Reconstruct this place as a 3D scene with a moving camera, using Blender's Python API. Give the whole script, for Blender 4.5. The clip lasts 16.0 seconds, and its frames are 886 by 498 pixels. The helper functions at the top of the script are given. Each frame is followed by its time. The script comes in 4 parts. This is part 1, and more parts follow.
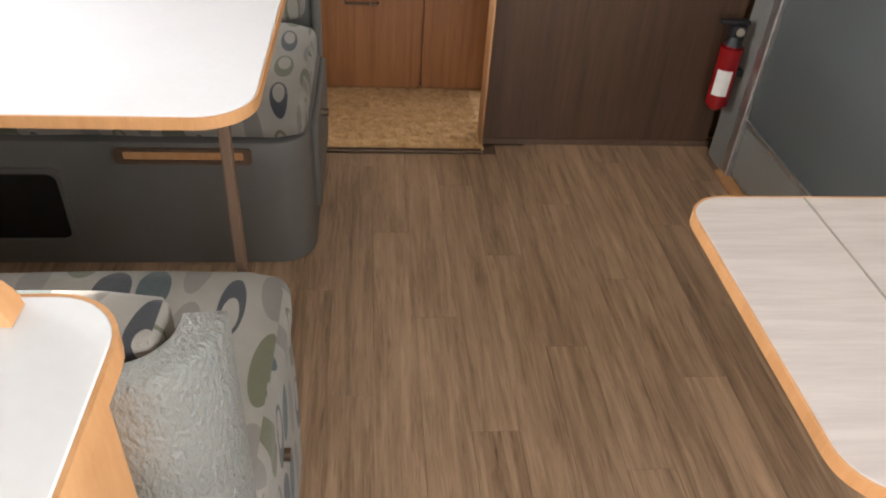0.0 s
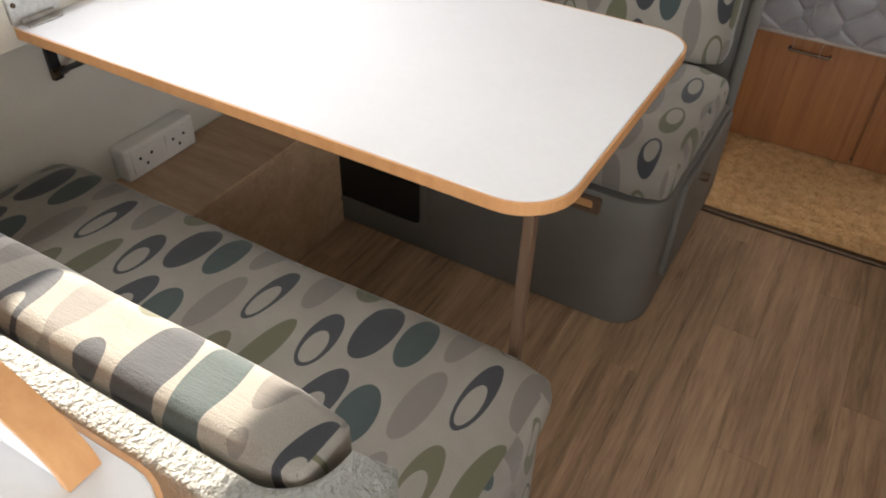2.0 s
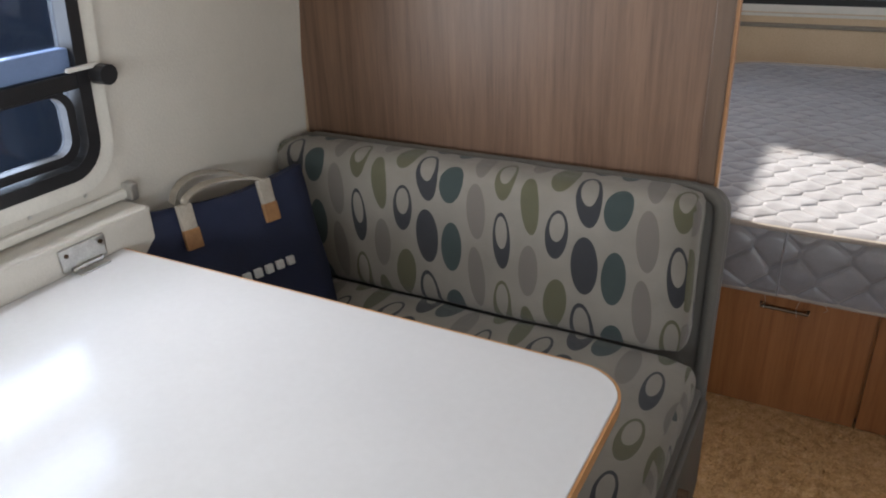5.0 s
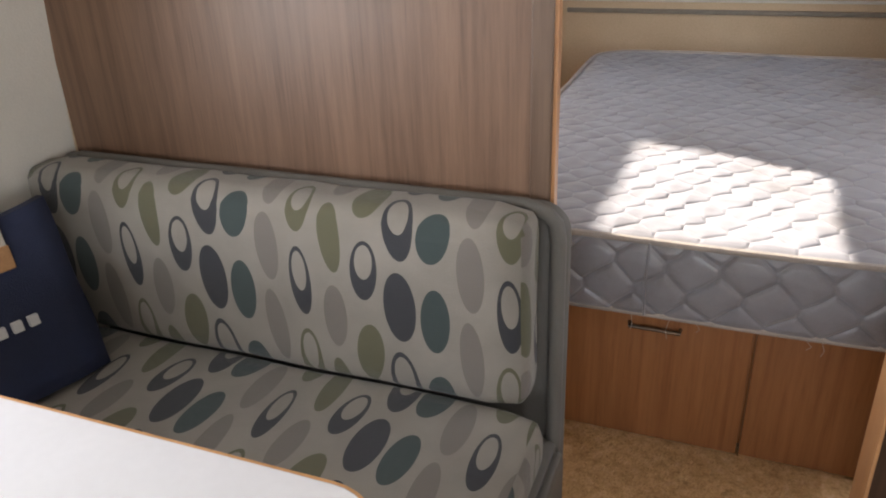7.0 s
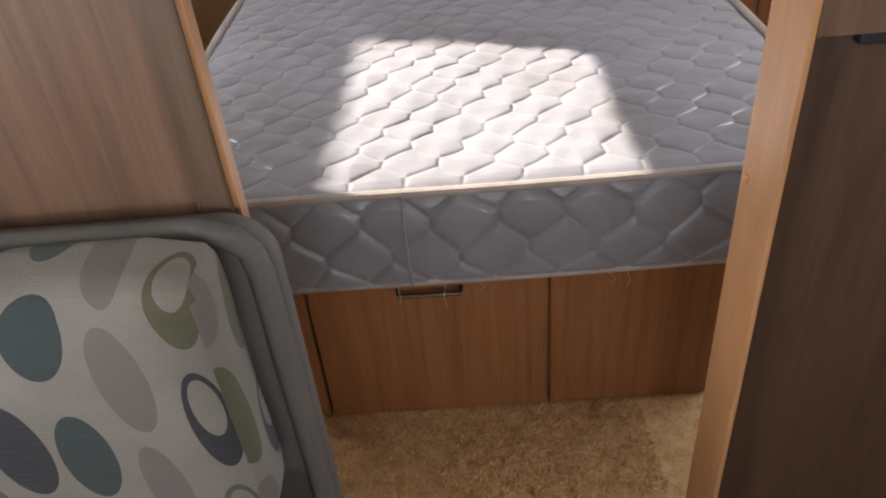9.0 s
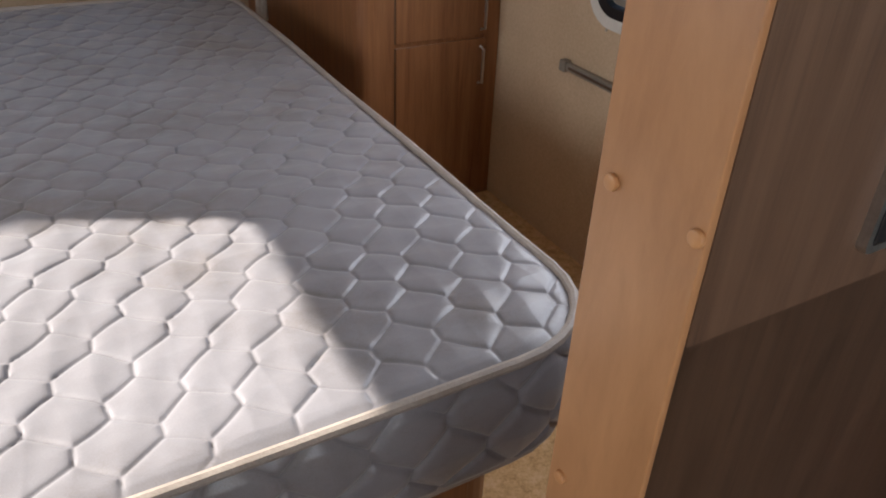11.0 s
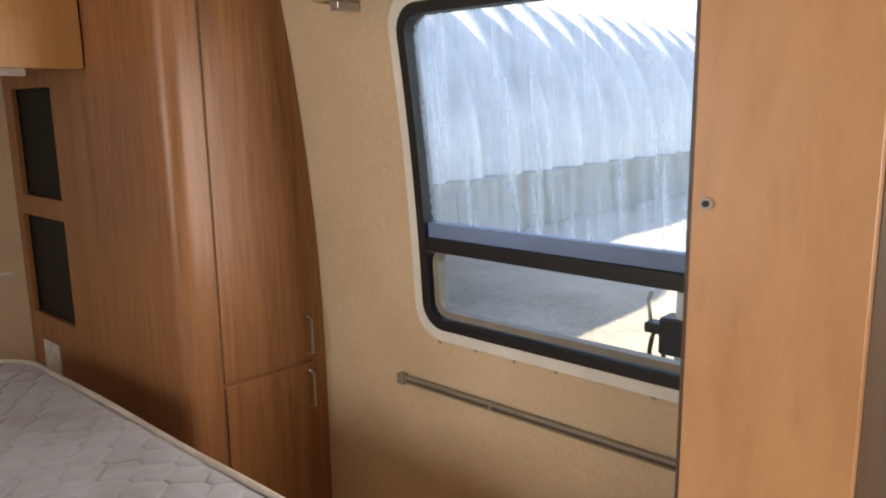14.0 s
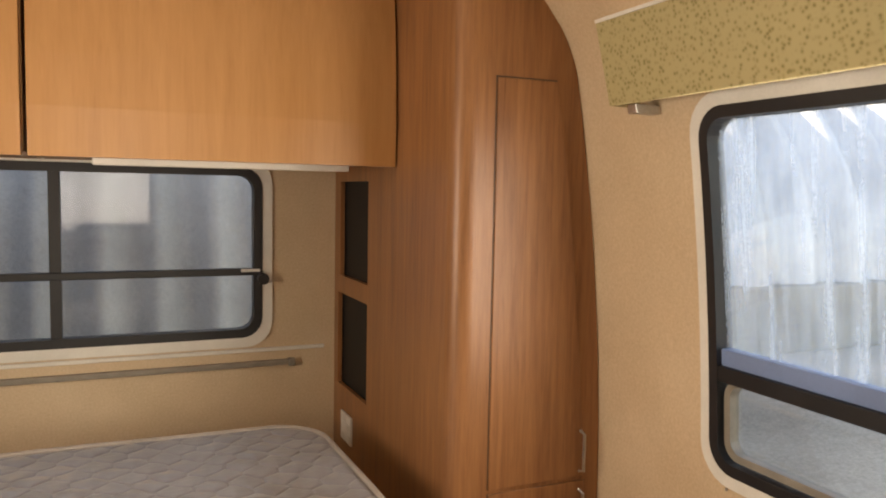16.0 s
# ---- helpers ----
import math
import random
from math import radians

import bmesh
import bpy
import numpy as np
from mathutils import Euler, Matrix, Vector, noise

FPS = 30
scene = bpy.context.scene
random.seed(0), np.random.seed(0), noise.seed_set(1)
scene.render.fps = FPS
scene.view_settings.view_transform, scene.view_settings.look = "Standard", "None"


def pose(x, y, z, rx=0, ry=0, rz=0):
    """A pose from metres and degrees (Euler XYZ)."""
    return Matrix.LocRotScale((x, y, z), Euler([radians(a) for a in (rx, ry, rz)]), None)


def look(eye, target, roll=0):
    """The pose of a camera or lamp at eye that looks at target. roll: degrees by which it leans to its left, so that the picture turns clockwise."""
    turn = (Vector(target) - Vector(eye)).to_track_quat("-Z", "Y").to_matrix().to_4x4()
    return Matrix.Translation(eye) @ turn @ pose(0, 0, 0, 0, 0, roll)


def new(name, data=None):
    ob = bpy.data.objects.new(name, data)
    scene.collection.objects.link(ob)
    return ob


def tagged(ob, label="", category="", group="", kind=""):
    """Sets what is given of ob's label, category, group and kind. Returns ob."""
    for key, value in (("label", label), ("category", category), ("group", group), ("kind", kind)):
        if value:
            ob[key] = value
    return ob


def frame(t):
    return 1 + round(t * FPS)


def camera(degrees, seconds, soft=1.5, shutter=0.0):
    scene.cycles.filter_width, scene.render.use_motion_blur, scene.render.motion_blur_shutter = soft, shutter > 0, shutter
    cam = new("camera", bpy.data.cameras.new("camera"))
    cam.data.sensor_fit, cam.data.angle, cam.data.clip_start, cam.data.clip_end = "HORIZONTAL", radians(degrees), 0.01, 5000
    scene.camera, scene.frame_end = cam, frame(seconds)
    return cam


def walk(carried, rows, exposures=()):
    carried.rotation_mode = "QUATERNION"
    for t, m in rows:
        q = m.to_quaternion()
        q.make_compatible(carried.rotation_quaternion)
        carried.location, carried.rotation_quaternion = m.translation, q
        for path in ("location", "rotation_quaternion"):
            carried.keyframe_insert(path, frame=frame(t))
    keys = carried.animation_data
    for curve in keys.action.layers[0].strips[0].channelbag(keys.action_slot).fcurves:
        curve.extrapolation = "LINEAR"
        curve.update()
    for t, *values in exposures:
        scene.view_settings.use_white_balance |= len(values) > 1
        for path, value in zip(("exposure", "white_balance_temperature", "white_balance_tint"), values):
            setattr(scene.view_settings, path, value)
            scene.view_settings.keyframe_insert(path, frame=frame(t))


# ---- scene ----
cam = camera(60.7, 16.0, soft=2.0)
PATH = [
    (0, (-0.355, 0.319, 1.212), (-0.165, 1.899, 0.001), 4.1),
    (0.5, (-0.371, 0.392, 1.193), (-0.383, 1.938, -0.076), 3.5),
    (1, (-0.365, 0.449, 1.196), (-0.623, 1.945, -0.106), 3.0),
    (1.5, (-0.319, 0.517, 1.212), (-0.9, 1.923, -0.086), 1.7),
    (2, (-0.288, 0.575, 1.25), (-1.039, 1.911, -0.036), 1.6),
    (2.5, (-0.306, 0.602, 1.272), (-1.101, 1.942, 0.019), 1.1),
    (3, (-0.296, 0.637, 1.296), (-1.186, 1.995, 0.127), -0.7),
    (3.5, (-0.31, 0.697, 1.312), (-1.211, 2.115, 0.226), -0.5),
    (4, (-0.329, 0.791, 1.298), (-1.235, 2.284, 0.324), -0.8),
    (4.2, (-0.34, 0.829, 1.298), (-1.24, 2.341, 0.347), -1.2),
    (6.3, (-0.301, 1.224, 1.271), (-1.14, 2.883, 0.543), -3.6),
    (6.5, (-0.305, 1.262, 1.261), (-1.093, 2.939, 0.504), -3.0),
    (7, (-0.275, 1.331, 1.225), (-0.952, 2.998, 0.36), -2.4),
    (7.5, (-0.283, 1.406, 1.186), (-0.753, 3.049, 0.158), -2.8),
    (8, (-0.309, 1.553, 1.159), (-0.621, 3.174, 0.026), -3.5),
    (8.2, (-0.323, 1.603, 1.146), (-0.59, 3.222, -0.003), -4.1),
    (10.5, (-0.275, 2.146, 1.149), (0.288, 3.671, -0.015), -0.5),
    (11, (-0.3, 2.214, 1.168), (0.558, 3.671, 0.1), 2.5),
    (11.5, (-0.316, 2.282, 1.186), (0.742, 3.661, 0.197), 1.8),
    (12, (-0.332, 2.325, 1.196), (0.918, 3.611, 0.311), 1.0),
    (12.5, (-0.354, 2.352, 1.21), (0.995, 3.601, 0.423), -0.1),
    (13, (-0.363, 2.368, 1.222), (1.067, 3.601, 0.562), -0.9),
    (13.5, (-0.39, 2.363, 1.236), (1.086, 3.615, 0.731), -0.6),
    (14, (-0.397, 2.357, 1.245), (1.054, 3.682, 0.867), -0.9),
    (14.5, (-0.388, 2.352, 1.253), (0.984, 3.777, 0.957), -1.2),
    (15, (-0.355, 2.354, 1.254), (0.885, 3.904, 1.007), -0.9),
    (15.5, (-0.311, 2.376, 1.276), (0.695, 4.092, 1.066), -0.1),
    (16, (-0.271, 2.404, 1.286), (0.544, 4.224, 1.131), 1.1),
]
walk(cam, [(t, look(eye, target, roll)) for t, eye, target, roll in PATH], [
    (0.0, 2.45, 6600, 10), (1.5, 2.35, 6800, 10), (3.0, 1.55, 6500, 10), (4.0, 1.35, 6300, 10), (6.5, 2.1, 6600, 12), (8.0, 2.1, 6600, 14),
    (10.5, 1.5, 6400, 14), (11.0, 1.5, 6500, 14), (12.0, 2.4, 6500, 12), (13.0, 2.4, 6500, 12), (14.0, 2.2, 7500, 13), (15.0, 2.15, 9200, 13), (16.0, 2.45, 9200, 16)])

# ---- world, sun, daylight ----
world = bpy.data.worlds.new("sky")
scene.world = world
world.use_nodes = True
wn = world.node_tree
sky = wn.nodes.new("ShaderNodeTexSky")
sky.sky_type, sky.sun_disc = "NISHITA", False
SUN_WAY = Vector((1.49, -0.70, -0.90)).normalized()
sky.sun_elevation = math.asin(-SUN_WAY.z)
sky.sun_rotation = math.atan2(-SUN_WAY.x, -SUN_WAY.y)
wn.links.new(sky.outputs[0], wn.nodes["Background"].inputs[0])
wn.nodes["Background"].inputs[1].default_value = 0.12
sun = new("sun", bpy.data.lights.new("sun", "SUN"))
sun.data.energy, sun.data.angle, sun.data.color = 5.0, radians(0.6), (1.0, 0.93, 0.82)
sun.matrix_world = look((-8, 6, 6), Vector((-8, 6, 6)) + SUN_WAY)


def window_light(name, eye, way, w, h, power, tint=(0.95, 0.97, 1.0)):
    la = bpy.data.lights.new(name, "AREA")
    la.shape, la.size, la.size_y, la.energy, la.color = "RECTANGLE", w, h, power, tint
    ob = new(name, la)
    ob.matrix_world = look(eye, Vector(eye) + Vector(way))
    return ob


# ---- materials ----
def mat(name, color, rough=0.5, metal=0.0, build=None):
    m = bpy.data.materials.new(name)
    m.use_nodes = True
    nt = m.node_tree
    b = nt.nodes["Principled BSDF"]
    b.inputs["Base Color"].default_value = (*color, 1)
    b.inputs["Roughness"].default_value = rough
    b.inputs["Metallic"].default_value = metal
    if build:
        build(nt, b)
    return m


def nd(nt, kind, **kw):
    n = nt.nodes.new(kind)
    for k, v in kw.items():
        n.inputs[k].default_value = v
    return n


def mth(nt, op, a, b=None, c=None):
    n = nt.nodes.new("ShaderNodeMath")
    n.operation = op
    for i, v in enumerate((a, b, c)):
        if v is None:
            continue
        if isinstance(v, (int, float)):
            n.inputs[i].default_value = v
        else:
            nt.links.new(v, n.inputs[i])
    return n.outputs[0]


def coords(nt, scale=(1, 1, 1), source="Object"):
    tc = nt.nodes.new("ShaderNodeTexCoord")
    mp = nt.nodes.new("ShaderNodeMapping")
    mp.inputs["Scale"].default_value = scale
    nt.links.new(tc.outputs[source], mp.inputs[0])
    return mp.outputs[0]


def ramp(nt, fac, stops):
    r = nt.nodes.new("ShaderNodeValToRGB")
    while len(r.color_ramp.elements) < len(stops):
        r.color_ramp.elements.new(0.5)
    for e, (p, c) in zip(r.color_ramp.elements, stops):
        e.position, e.color = p, (*c, 1)
    nt.links.new(fac, r.inputs[0])
    return r.outputs[0]


def bump(nt, b, height, strength=0.3, dist=0.01):
    n = nt.nodes.new("ShaderNodeBump")
    n.inputs["Strength"].default_value, n.inputs["Distance"].default_value = strength, dist
    nt.links.new(height, n.inputs["Height"])
    nt.links.new(n.outputs[0], b.inputs["Normal"])


def noise_tex(nt, vec, scale, detail=4, rough=0.6, out="Fac"):
    n = nd(nt, "ShaderNodeTexNoise", Scale=scale, Detail=detail, Roughness=rough)
    nt.links.new(vec, n.inputs["Vector"])
    return n.outputs[out]


def mix(nt, fac, a, b, mode="MIX"):
    n = nt.nodes.new("ShaderNodeMix")
    n.data_type, n.blend_type = "RGBA", mode
    for sock, v in ((n.inputs[0], fac), (n.inputs[6], a), (n.inputs[7], b)):
        if isinstance(v, (int, float)):
            sock.default_value = v
        elif isinstance(v, tuple):
            sock.default_value = (*v, 1)
        else:
            nt.links.new(v, sock)
    return n.outputs[2]


def wood(name, dark, light, grain=(28, 28, 1.6), rough=0.42, vary=0.0):
    def build(nt, b):
        vec = coords(nt, grain)
        if vary:
            oi = nt.nodes.new("ShaderNodeObjectInfo")
            add = nt.nodes.new("ShaderNodeVectorMath")
            sc = nt.nodes.new("ShaderNodeVectorMath")
            sc.operation = "SCALE"
            sc.inputs[0].default_value = (31, 17, 23)
            nt.links.new(oi.outputs["Random"], sc.inputs["Scale"])
            nt.links.new(vec, add.inputs[0])
            nt.links.new(sc.outputs[0], add.inputs[1])
            vec = add.outputs[0]
        warp_ = noise_tex(nt, vec, 0.5, 2, 0.5)
        fine = noise_tex(nt, vec, 3.2, 8, 0.72)
        band = noise_tex(nt, vec, 0.9, 3, 0.55)
        band.node.inputs["Distortion"].default_value = 1.4
        fine.node.inputs["Distortion"].default_value = 0.35
        pores = noise_tex(nt, vec, 9.0, 2, 0.5)
        f = mth(nt, "ADD", mth(nt, "MULTIPLY", fine, 0.55), mth(nt, "ADD", mth(nt, "MULTIPLY", band, 0.35), mth(nt, "MULTIPLY", warp_, 0.25)))
        f = mth(nt, "SUBTRACT", f, mth(nt, "MULTIPLY", mth(nt, "MAXIMUM", mth(nt, "SUBTRACT", pores, 0.56), 0.0), 0.4))
        mid = tuple((a + c) / 2 for a, c in zip(dark, light))
        col = ramp(nt, f, [(0.38, dark), (0.55, mid), (0.74, light)])
        if vary:
            k = mth(nt, "ADD", 1 - vary / 2, mth(nt, "MULTIPLY", oi.outputs["Random"], vary))
            hsv = nt.nodes.new("ShaderNodeHueSaturation")
            nt.links.new(k, hsv.inputs["Value"])
            nt.links.new(col, hsv.inputs["Color"])
            col = hsv.outputs[0]
        nt.links.new(col, b.inputs["Base Color"])
        bump(nt, b, fine, 0.12, 0.002)
        nt.links.new(mth(nt, "ADD", rough - 0.08, mth(nt, "MULTIPLY", band, 0.16)), b.inputs["Roughness"])
    return mat(name, light, rough, 0, build)


def stained(name, color, rough, amount=0.12, scale=6, fine=180, bumps=0.1, metal=0.0, dist=0.003):
    def build(nt, b):
        vec = coords(nt)
        big, small = noise_tex(nt, vec, scale, 5, 0.65), noise_tex(nt, vec, fine, 2, 0.5)
        dk = tuple(c * (1 - 1.6 * amount) for c in color)
        lt = tuple(min(1, c * (1 + 0.8 * amount)) for c in color)
        f = mth(nt, "ADD", mth(nt, "MULTIPLY", big, 0.7), mth(nt, "MULTIPLY", small, 0.3))
        nt.links.new(ramp(nt, f, [(0.35, dk), (0.65, lt)]), b.inputs["Base Color"])
        bump(nt, b, small, bumps, dist)
        nt.links.new(mth(nt, "ADD", rough - 0.06, mth(nt, "MULTIPLY", big, 0.12)), b.inputs["Roughness"])
    return mat(name, color, rough, metal, build)


def oval_fabric(name):
    """Woven upholstery with ovals in staggered columns, mapped by UV in metres."""
    def build(nt, b):
        uv = nt.nodes.new("ShaderNodeUVMap")
        sp = nt.nodes.new("ShaderNodeSeparateXYZ")
        nt.links.new(uv.outputs[0], sp.inputs[0])
        P, Q = 0.0585, 0.150
        u = mth(nt, "DIVIDE", sp.outputs[0], P)
        col = mth(nt, "FLOOR", u)
        lu = mth(nt, "MULTIPLY", mth(nt, "SUBTRACT", mth(nt, "SUBTRACT", u, col), 0.5), P)
        colm = mth(nt, "FLOORED_MODULO", col, 6.0)
        off = mth(nt, "FRACT", mth(nt, "MULTIPLY", colm, 0.38))
        v = mth(nt, "ADD", mth(nt, "DIVIDE", sp.outputs[1], Q), off)
        row = mth(nt, "FLOOR", v)
        rowm = mth(nt, "FLOORED_MODULO", row, 2.0)
        lv = mth(nt, "MULTIPLY", mth(nt, "SUBTRACT", mth(nt, "SUBTRACT", v, row), 0.5), Q)
        cid = nt.nodes.new("ShaderNodeCombineXYZ")
        nt.links.new(colm, cid.inputs[0])
        nt.links.new(rowm, cid.inputs[1])
        cid.inputs[2].default_value = 4.3
        wnz = nt.nodes.new("ShaderNodeTexWhiteNoise")
        nt.links.new(cid.outputs[0], wnz.inputs["Vector"])
        rnd = nt.nodes.new("ShaderNodeSeparateColor")
        nt.links.new(wnz.outputs["Color"], rnd.inputs[0])
        r1, r2, r3 = rnd.outputs
        tilt = mth(nt, "MULTIPLY", mth(nt, "SUBTRACT", r2, 0.5), 0.25)
        lu2 = mth(nt, "ADD", lu, mth(nt, "MULTIPLY", lv, tilt))
        ax = mth(nt, "ADD", 0.0190, mth(nt, "MULTIPLY", r3, 0.0095))
        ay = mth(nt, "ADD", 0.047, mth(nt, "MULTIPLY", r2, 0.026))

        def ell(x, y, a, c):
            return mth(nt, "ADD", mth(nt, "POWER", mth(nt, "ABSOLUTE", mth(nt, "DIVIDE", x, a)), 2.0), mth(nt, "POWER", mth(nt, "ABSOLUTE", mth(nt, "DIVIDE", y, c)), 2.0))
        outer = mth(nt, "LESS_THAN", ell(lu2, lv, ax, ay), 1.0)
        hy = mth(nt, "SUBTRACT", lv, mth(nt, "MULTIPLY", ay, 0.28))
        hole = mth(nt, "LESS_THAN", ell(lu2, hy, mth(nt, "MULTIPLY", ax, 0.66), mth(nt, "MULTIPLY", ay, 0.58)), 1.0)
        has = mth(nt, "GREATER_THAN", mth(nt, "FRACT", mth(nt, "MULTIPLY", r1, 7.13)), 0.5)
        mask = mth(nt, "SUBTRACT", outer, mth(nt, "MULTIPLY", mth(nt, "MULTIPLY", hole, has), outer))
        cr = nt.nodes.new("ShaderNodeValToRGB")
        cr.color_ramp.interpolation = "CONSTANT"
        cols = [(0.0, (0.020, 0.036, 0.036)), (0.2, (0.078, 0.076, 0.040)), (0.38, (0.132, 0.116, 0.102)), (0.60, (0.014, 0.016, 0.022)), (0.76, (0.030, 0.048, 0.046)), (0.88, (0.150, 0.133, 0.118))]
        while len(cr.color_ramp.elements) < len(cols):
            cr.color_ramp.elements.new(0.5)
        for e, (p, c) in zip(cr.color_ramp.elements, cols):
            e.position, e.color = p, (*c, 1)
        nt.links.new(r1, cr.inputs[0])
        vec = coords(nt, source="UV")
        weave = noise_tex(nt, vec, 700, 2, 0.5)
        blot = noise_tex(nt, vec, 7, 4, 0.6)
        base = ramp(nt, mth(nt, "ADD", mth(nt, "MULTIPLY", weave, 0.5), mth(nt, "MULTIPLY", blot, 0.5)), [(0.35, (0.160, 0.144, 0.122)), (0.65, (0.240, 0.220, 0.190))])
        edge = mth(nt, "MULTIPLY", mask, mth(nt, "ADD", 0.86, mth(nt, "MULTIPLY", weave, 0.2)))
        nt.links.new(mix(nt, edge, base, cr.outputs[0]), b.inputs["Base Color"])
        slub = noise_tex(nt, coords(nt, (0.12, 1, 1), "UV"), 330, 3, 0.6)
        crease = noise_tex(nt, coords(nt, (1, 1.6, 1), "UV"), 9, 3, 0.55)
        bump(nt, b, mth(nt, "ADD", mth(nt, "ADD", weave, slub), mth(nt, "MULTIPLY", crease, 3.0)), 0.35, 0.003)
        b.inputs["Sheen Weight"].default_value = 0.15
    return mat(name, (0.5, 0.48, 0.43), 0.85, 0, build)


def glass(name, tint, alpha):
    """Window glass: clear straight-through pane with a glossy skin."""
    m = bpy.data.materials.new(name)
    m.use_nodes = True
    nt = m.node_tree
    nt.nodes.remove(nt.nodes["Principled BSDF"])
    t = nt.nodes.new("ShaderNodeBsdfTransparent")
    t.inputs[0].default_value = (*tint, 1)
    g = nt.nodes.new("ShaderNodeBsdfGlossy")
    g.inputs["Roughness"].default_value = 0.03
    fr = nd(nt, "ShaderNodeFresnel", IOR=1.45)
    mx = nt.nodes.new("ShaderNodeMixShader")
    nt.links.new(mth(nt, "MULTIPLY", fr.outputs[0], alpha), mx.inputs[0])
    nt.links.new(t.outputs[0], mx.inputs[1])
    nt.links.new(g.outputs[0], mx.inputs[2])
    nt.links.new(mx.outputs[0], nt.nodes["Material Output"].inputs[0])
    return m


def mottled_wall(nt, b):
    vec = coords(nt)
    f = mth(nt, "ADD", mth(nt, "MULTIPLY", noise_tex(nt, vec, 3, 4, 0.6), 0.5), mth(nt, "MULTIPLY", noise_tex(nt, vec, 140, 3, 0.6), 0.5))
    nt.links.new(ramp(nt, f, [(0.35, (0.54, 0.40, 0.255)), (0.65, (0.68, 0.53, 0.36))]), b.inputs["Base Color"])
    bump(nt, b, noise_tex(nt, vec, 300, 2, 0.6), 0.25, 0.002)


def quilt_cloth(nt, b):
    vec = coords(nt)
    st = noise_tex(nt, vec, 4, 5, 0.7)
    wv = noise_tex(nt, vec, 500, 2, 0.5)
    nt.links.new(ramp(nt, mth(nt, "ADD", mth(nt, "MULTIPLY", st, 0.8), mth(nt, "MULTIPLY", wv, 0.2)), [(0.3, (0.165, 0.147, 0.14)), (0.48, (0.232, 0.228, 0.247)), (0.7, (0.285, 0.286, 0.315))]), b.inputs["Base Color"])
    bump(nt, b, wv, 0.2, 0.001)
    b.inputs["Sheen Weight"].default_value = 0.2


def valance_cloth(nt, b):
    vec = coords(nt, (1, 1, 1))
    vo = nd(nt, "ShaderNodeTexVoronoi", Scale=95)
    nt.links.new(vec, vo.inputs["Vector"])
    f = mth(nt, "ADD", vo.outputs["Distance"], mth(nt, "MULTIPLY", noise_tex(nt, vec, 90, 3, 0.6), 0.5))
    nt.links.new(ramp(nt, f, [(0.40, (0.24, 0.205, 0.085)), (0.58, (0.36, 0.30, 0.145)), (0.8, (0.42, 0.35, 0.18))]), b.inputs["Base Color"])


def corrugated(nt, b):
    vec = coords(nt)
    f = noise_tex(nt, vec, 0.8, 6, 0.7)
    nt.links.new(ramp(nt, f, [(0.3, (0.40, 0.42, 0.45)), (0.5, (0.55, 0.57, 0.60)), (0.72, (0.66, 0.68, 0.70))]), b.inputs["Base Color"])


def asphalt_rough(nt, b):
    vec = coords(nt)
    f = mth(nt, "ADD", mth(nt, "MULTIPLY", noise_tex(nt, vec, 0.5, 5, 0.6), 0.5), mth(nt, "MULTIPLY", noise_tex(nt, vec, 45, 4, 0.7), 0.5))
    nt.links.new(ramp(nt, f, [(0.35, (0.20, 0.18, 0.15)), (0.52, (0.40, 0.36, 0.30)), (0.7, (0.56, 0.51, 0.43))]), b.inputs["Base Color"])
    bump(nt, b, noise_tex(nt, vec, 45, 4, 0.7), 0.6, 0.02)


def laminate(nt, b):
    vec = coords(nt, (5, 60, 5))
    f = noise_tex(nt, vec, 1.2, 6, 0.65)
    nt.links.new(ramp(nt, f, [(0.35, (0.40, 0.35, 0.325)), (0.62, (0.47, 0.42, 0.395))]), b.inputs["Base Color"])


def vinyl_hide(nt, b):
    vec = coords(nt)
    vo = noise_tex(nt, coords(nt, (1, 1, 0.55)), 170, 3, 0.55)
    nt.links.new(ramp(nt, noise_tex(nt, vec, 5, 3, 0.6), [(0.3, (0.17, 0.17, 0.155)), (0.7, (0.225, 0.225, 0.205))]), b.inputs["Base Color"])
    bump(nt, b, vo, 0.9, 0.008)


def carpet_tone(nt, b):
    vec = coords(nt)
    f = mth(nt, "ADD", mth(nt, "MULTIPLY", noise_tex(nt, vec, 38, 4, 0.6), 0.5), mth(nt, "MULTIPLY", noise_tex(nt, vec, 150, 3, 0.7), 0.5))
    nt.links.new(ramp(nt, f, [(0.32, (0.42, 0.23, 0.095)), (0.5, (0.67, 0.43, 0.205)), (0.68, (0.80, 0.57, 0.33))]), b.inputs["Base Color"])


M = {}
M["plank"] = wood("vinyl_plank", (0.115, 0.064, 0.033), (0.45, 0.295, 0.185), (22, 1.5, 22), 0.40, 0.16)
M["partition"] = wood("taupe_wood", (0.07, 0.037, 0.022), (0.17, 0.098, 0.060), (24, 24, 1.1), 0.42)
# taupe wood again, with the cupboard's shade put into its colour
M["cupboard"] = wood("shaded_cupboard_wood", (0.036, 0.018, 0.010), (0.10, 0.053, 0.030), (24, 24, 1.1), 0.45)
M["cherry"] = wood("cherry_wood", (0.165, 0.066, 0.027), (0.375, 0.170, 0.070), (26, 26, 1.2), 0.38)
M["drawer"] = wood("drawer_wood", (0.20, 0.078, 0.029), (0.38, 0.165, 0.064), (24, 24, 1.2), 0.36)
M["honey"] = wood("honey_wood", (0.31, 0.145, 0.060), (0.47, 0.246, 0.113), (8, 8, 2.0), 0.40)
M["beech"] = wood("beech_edge", (0.42, 0.20, 0.08), (0.56, 0.30, 0.135), (20, 20, 4), 0.42)
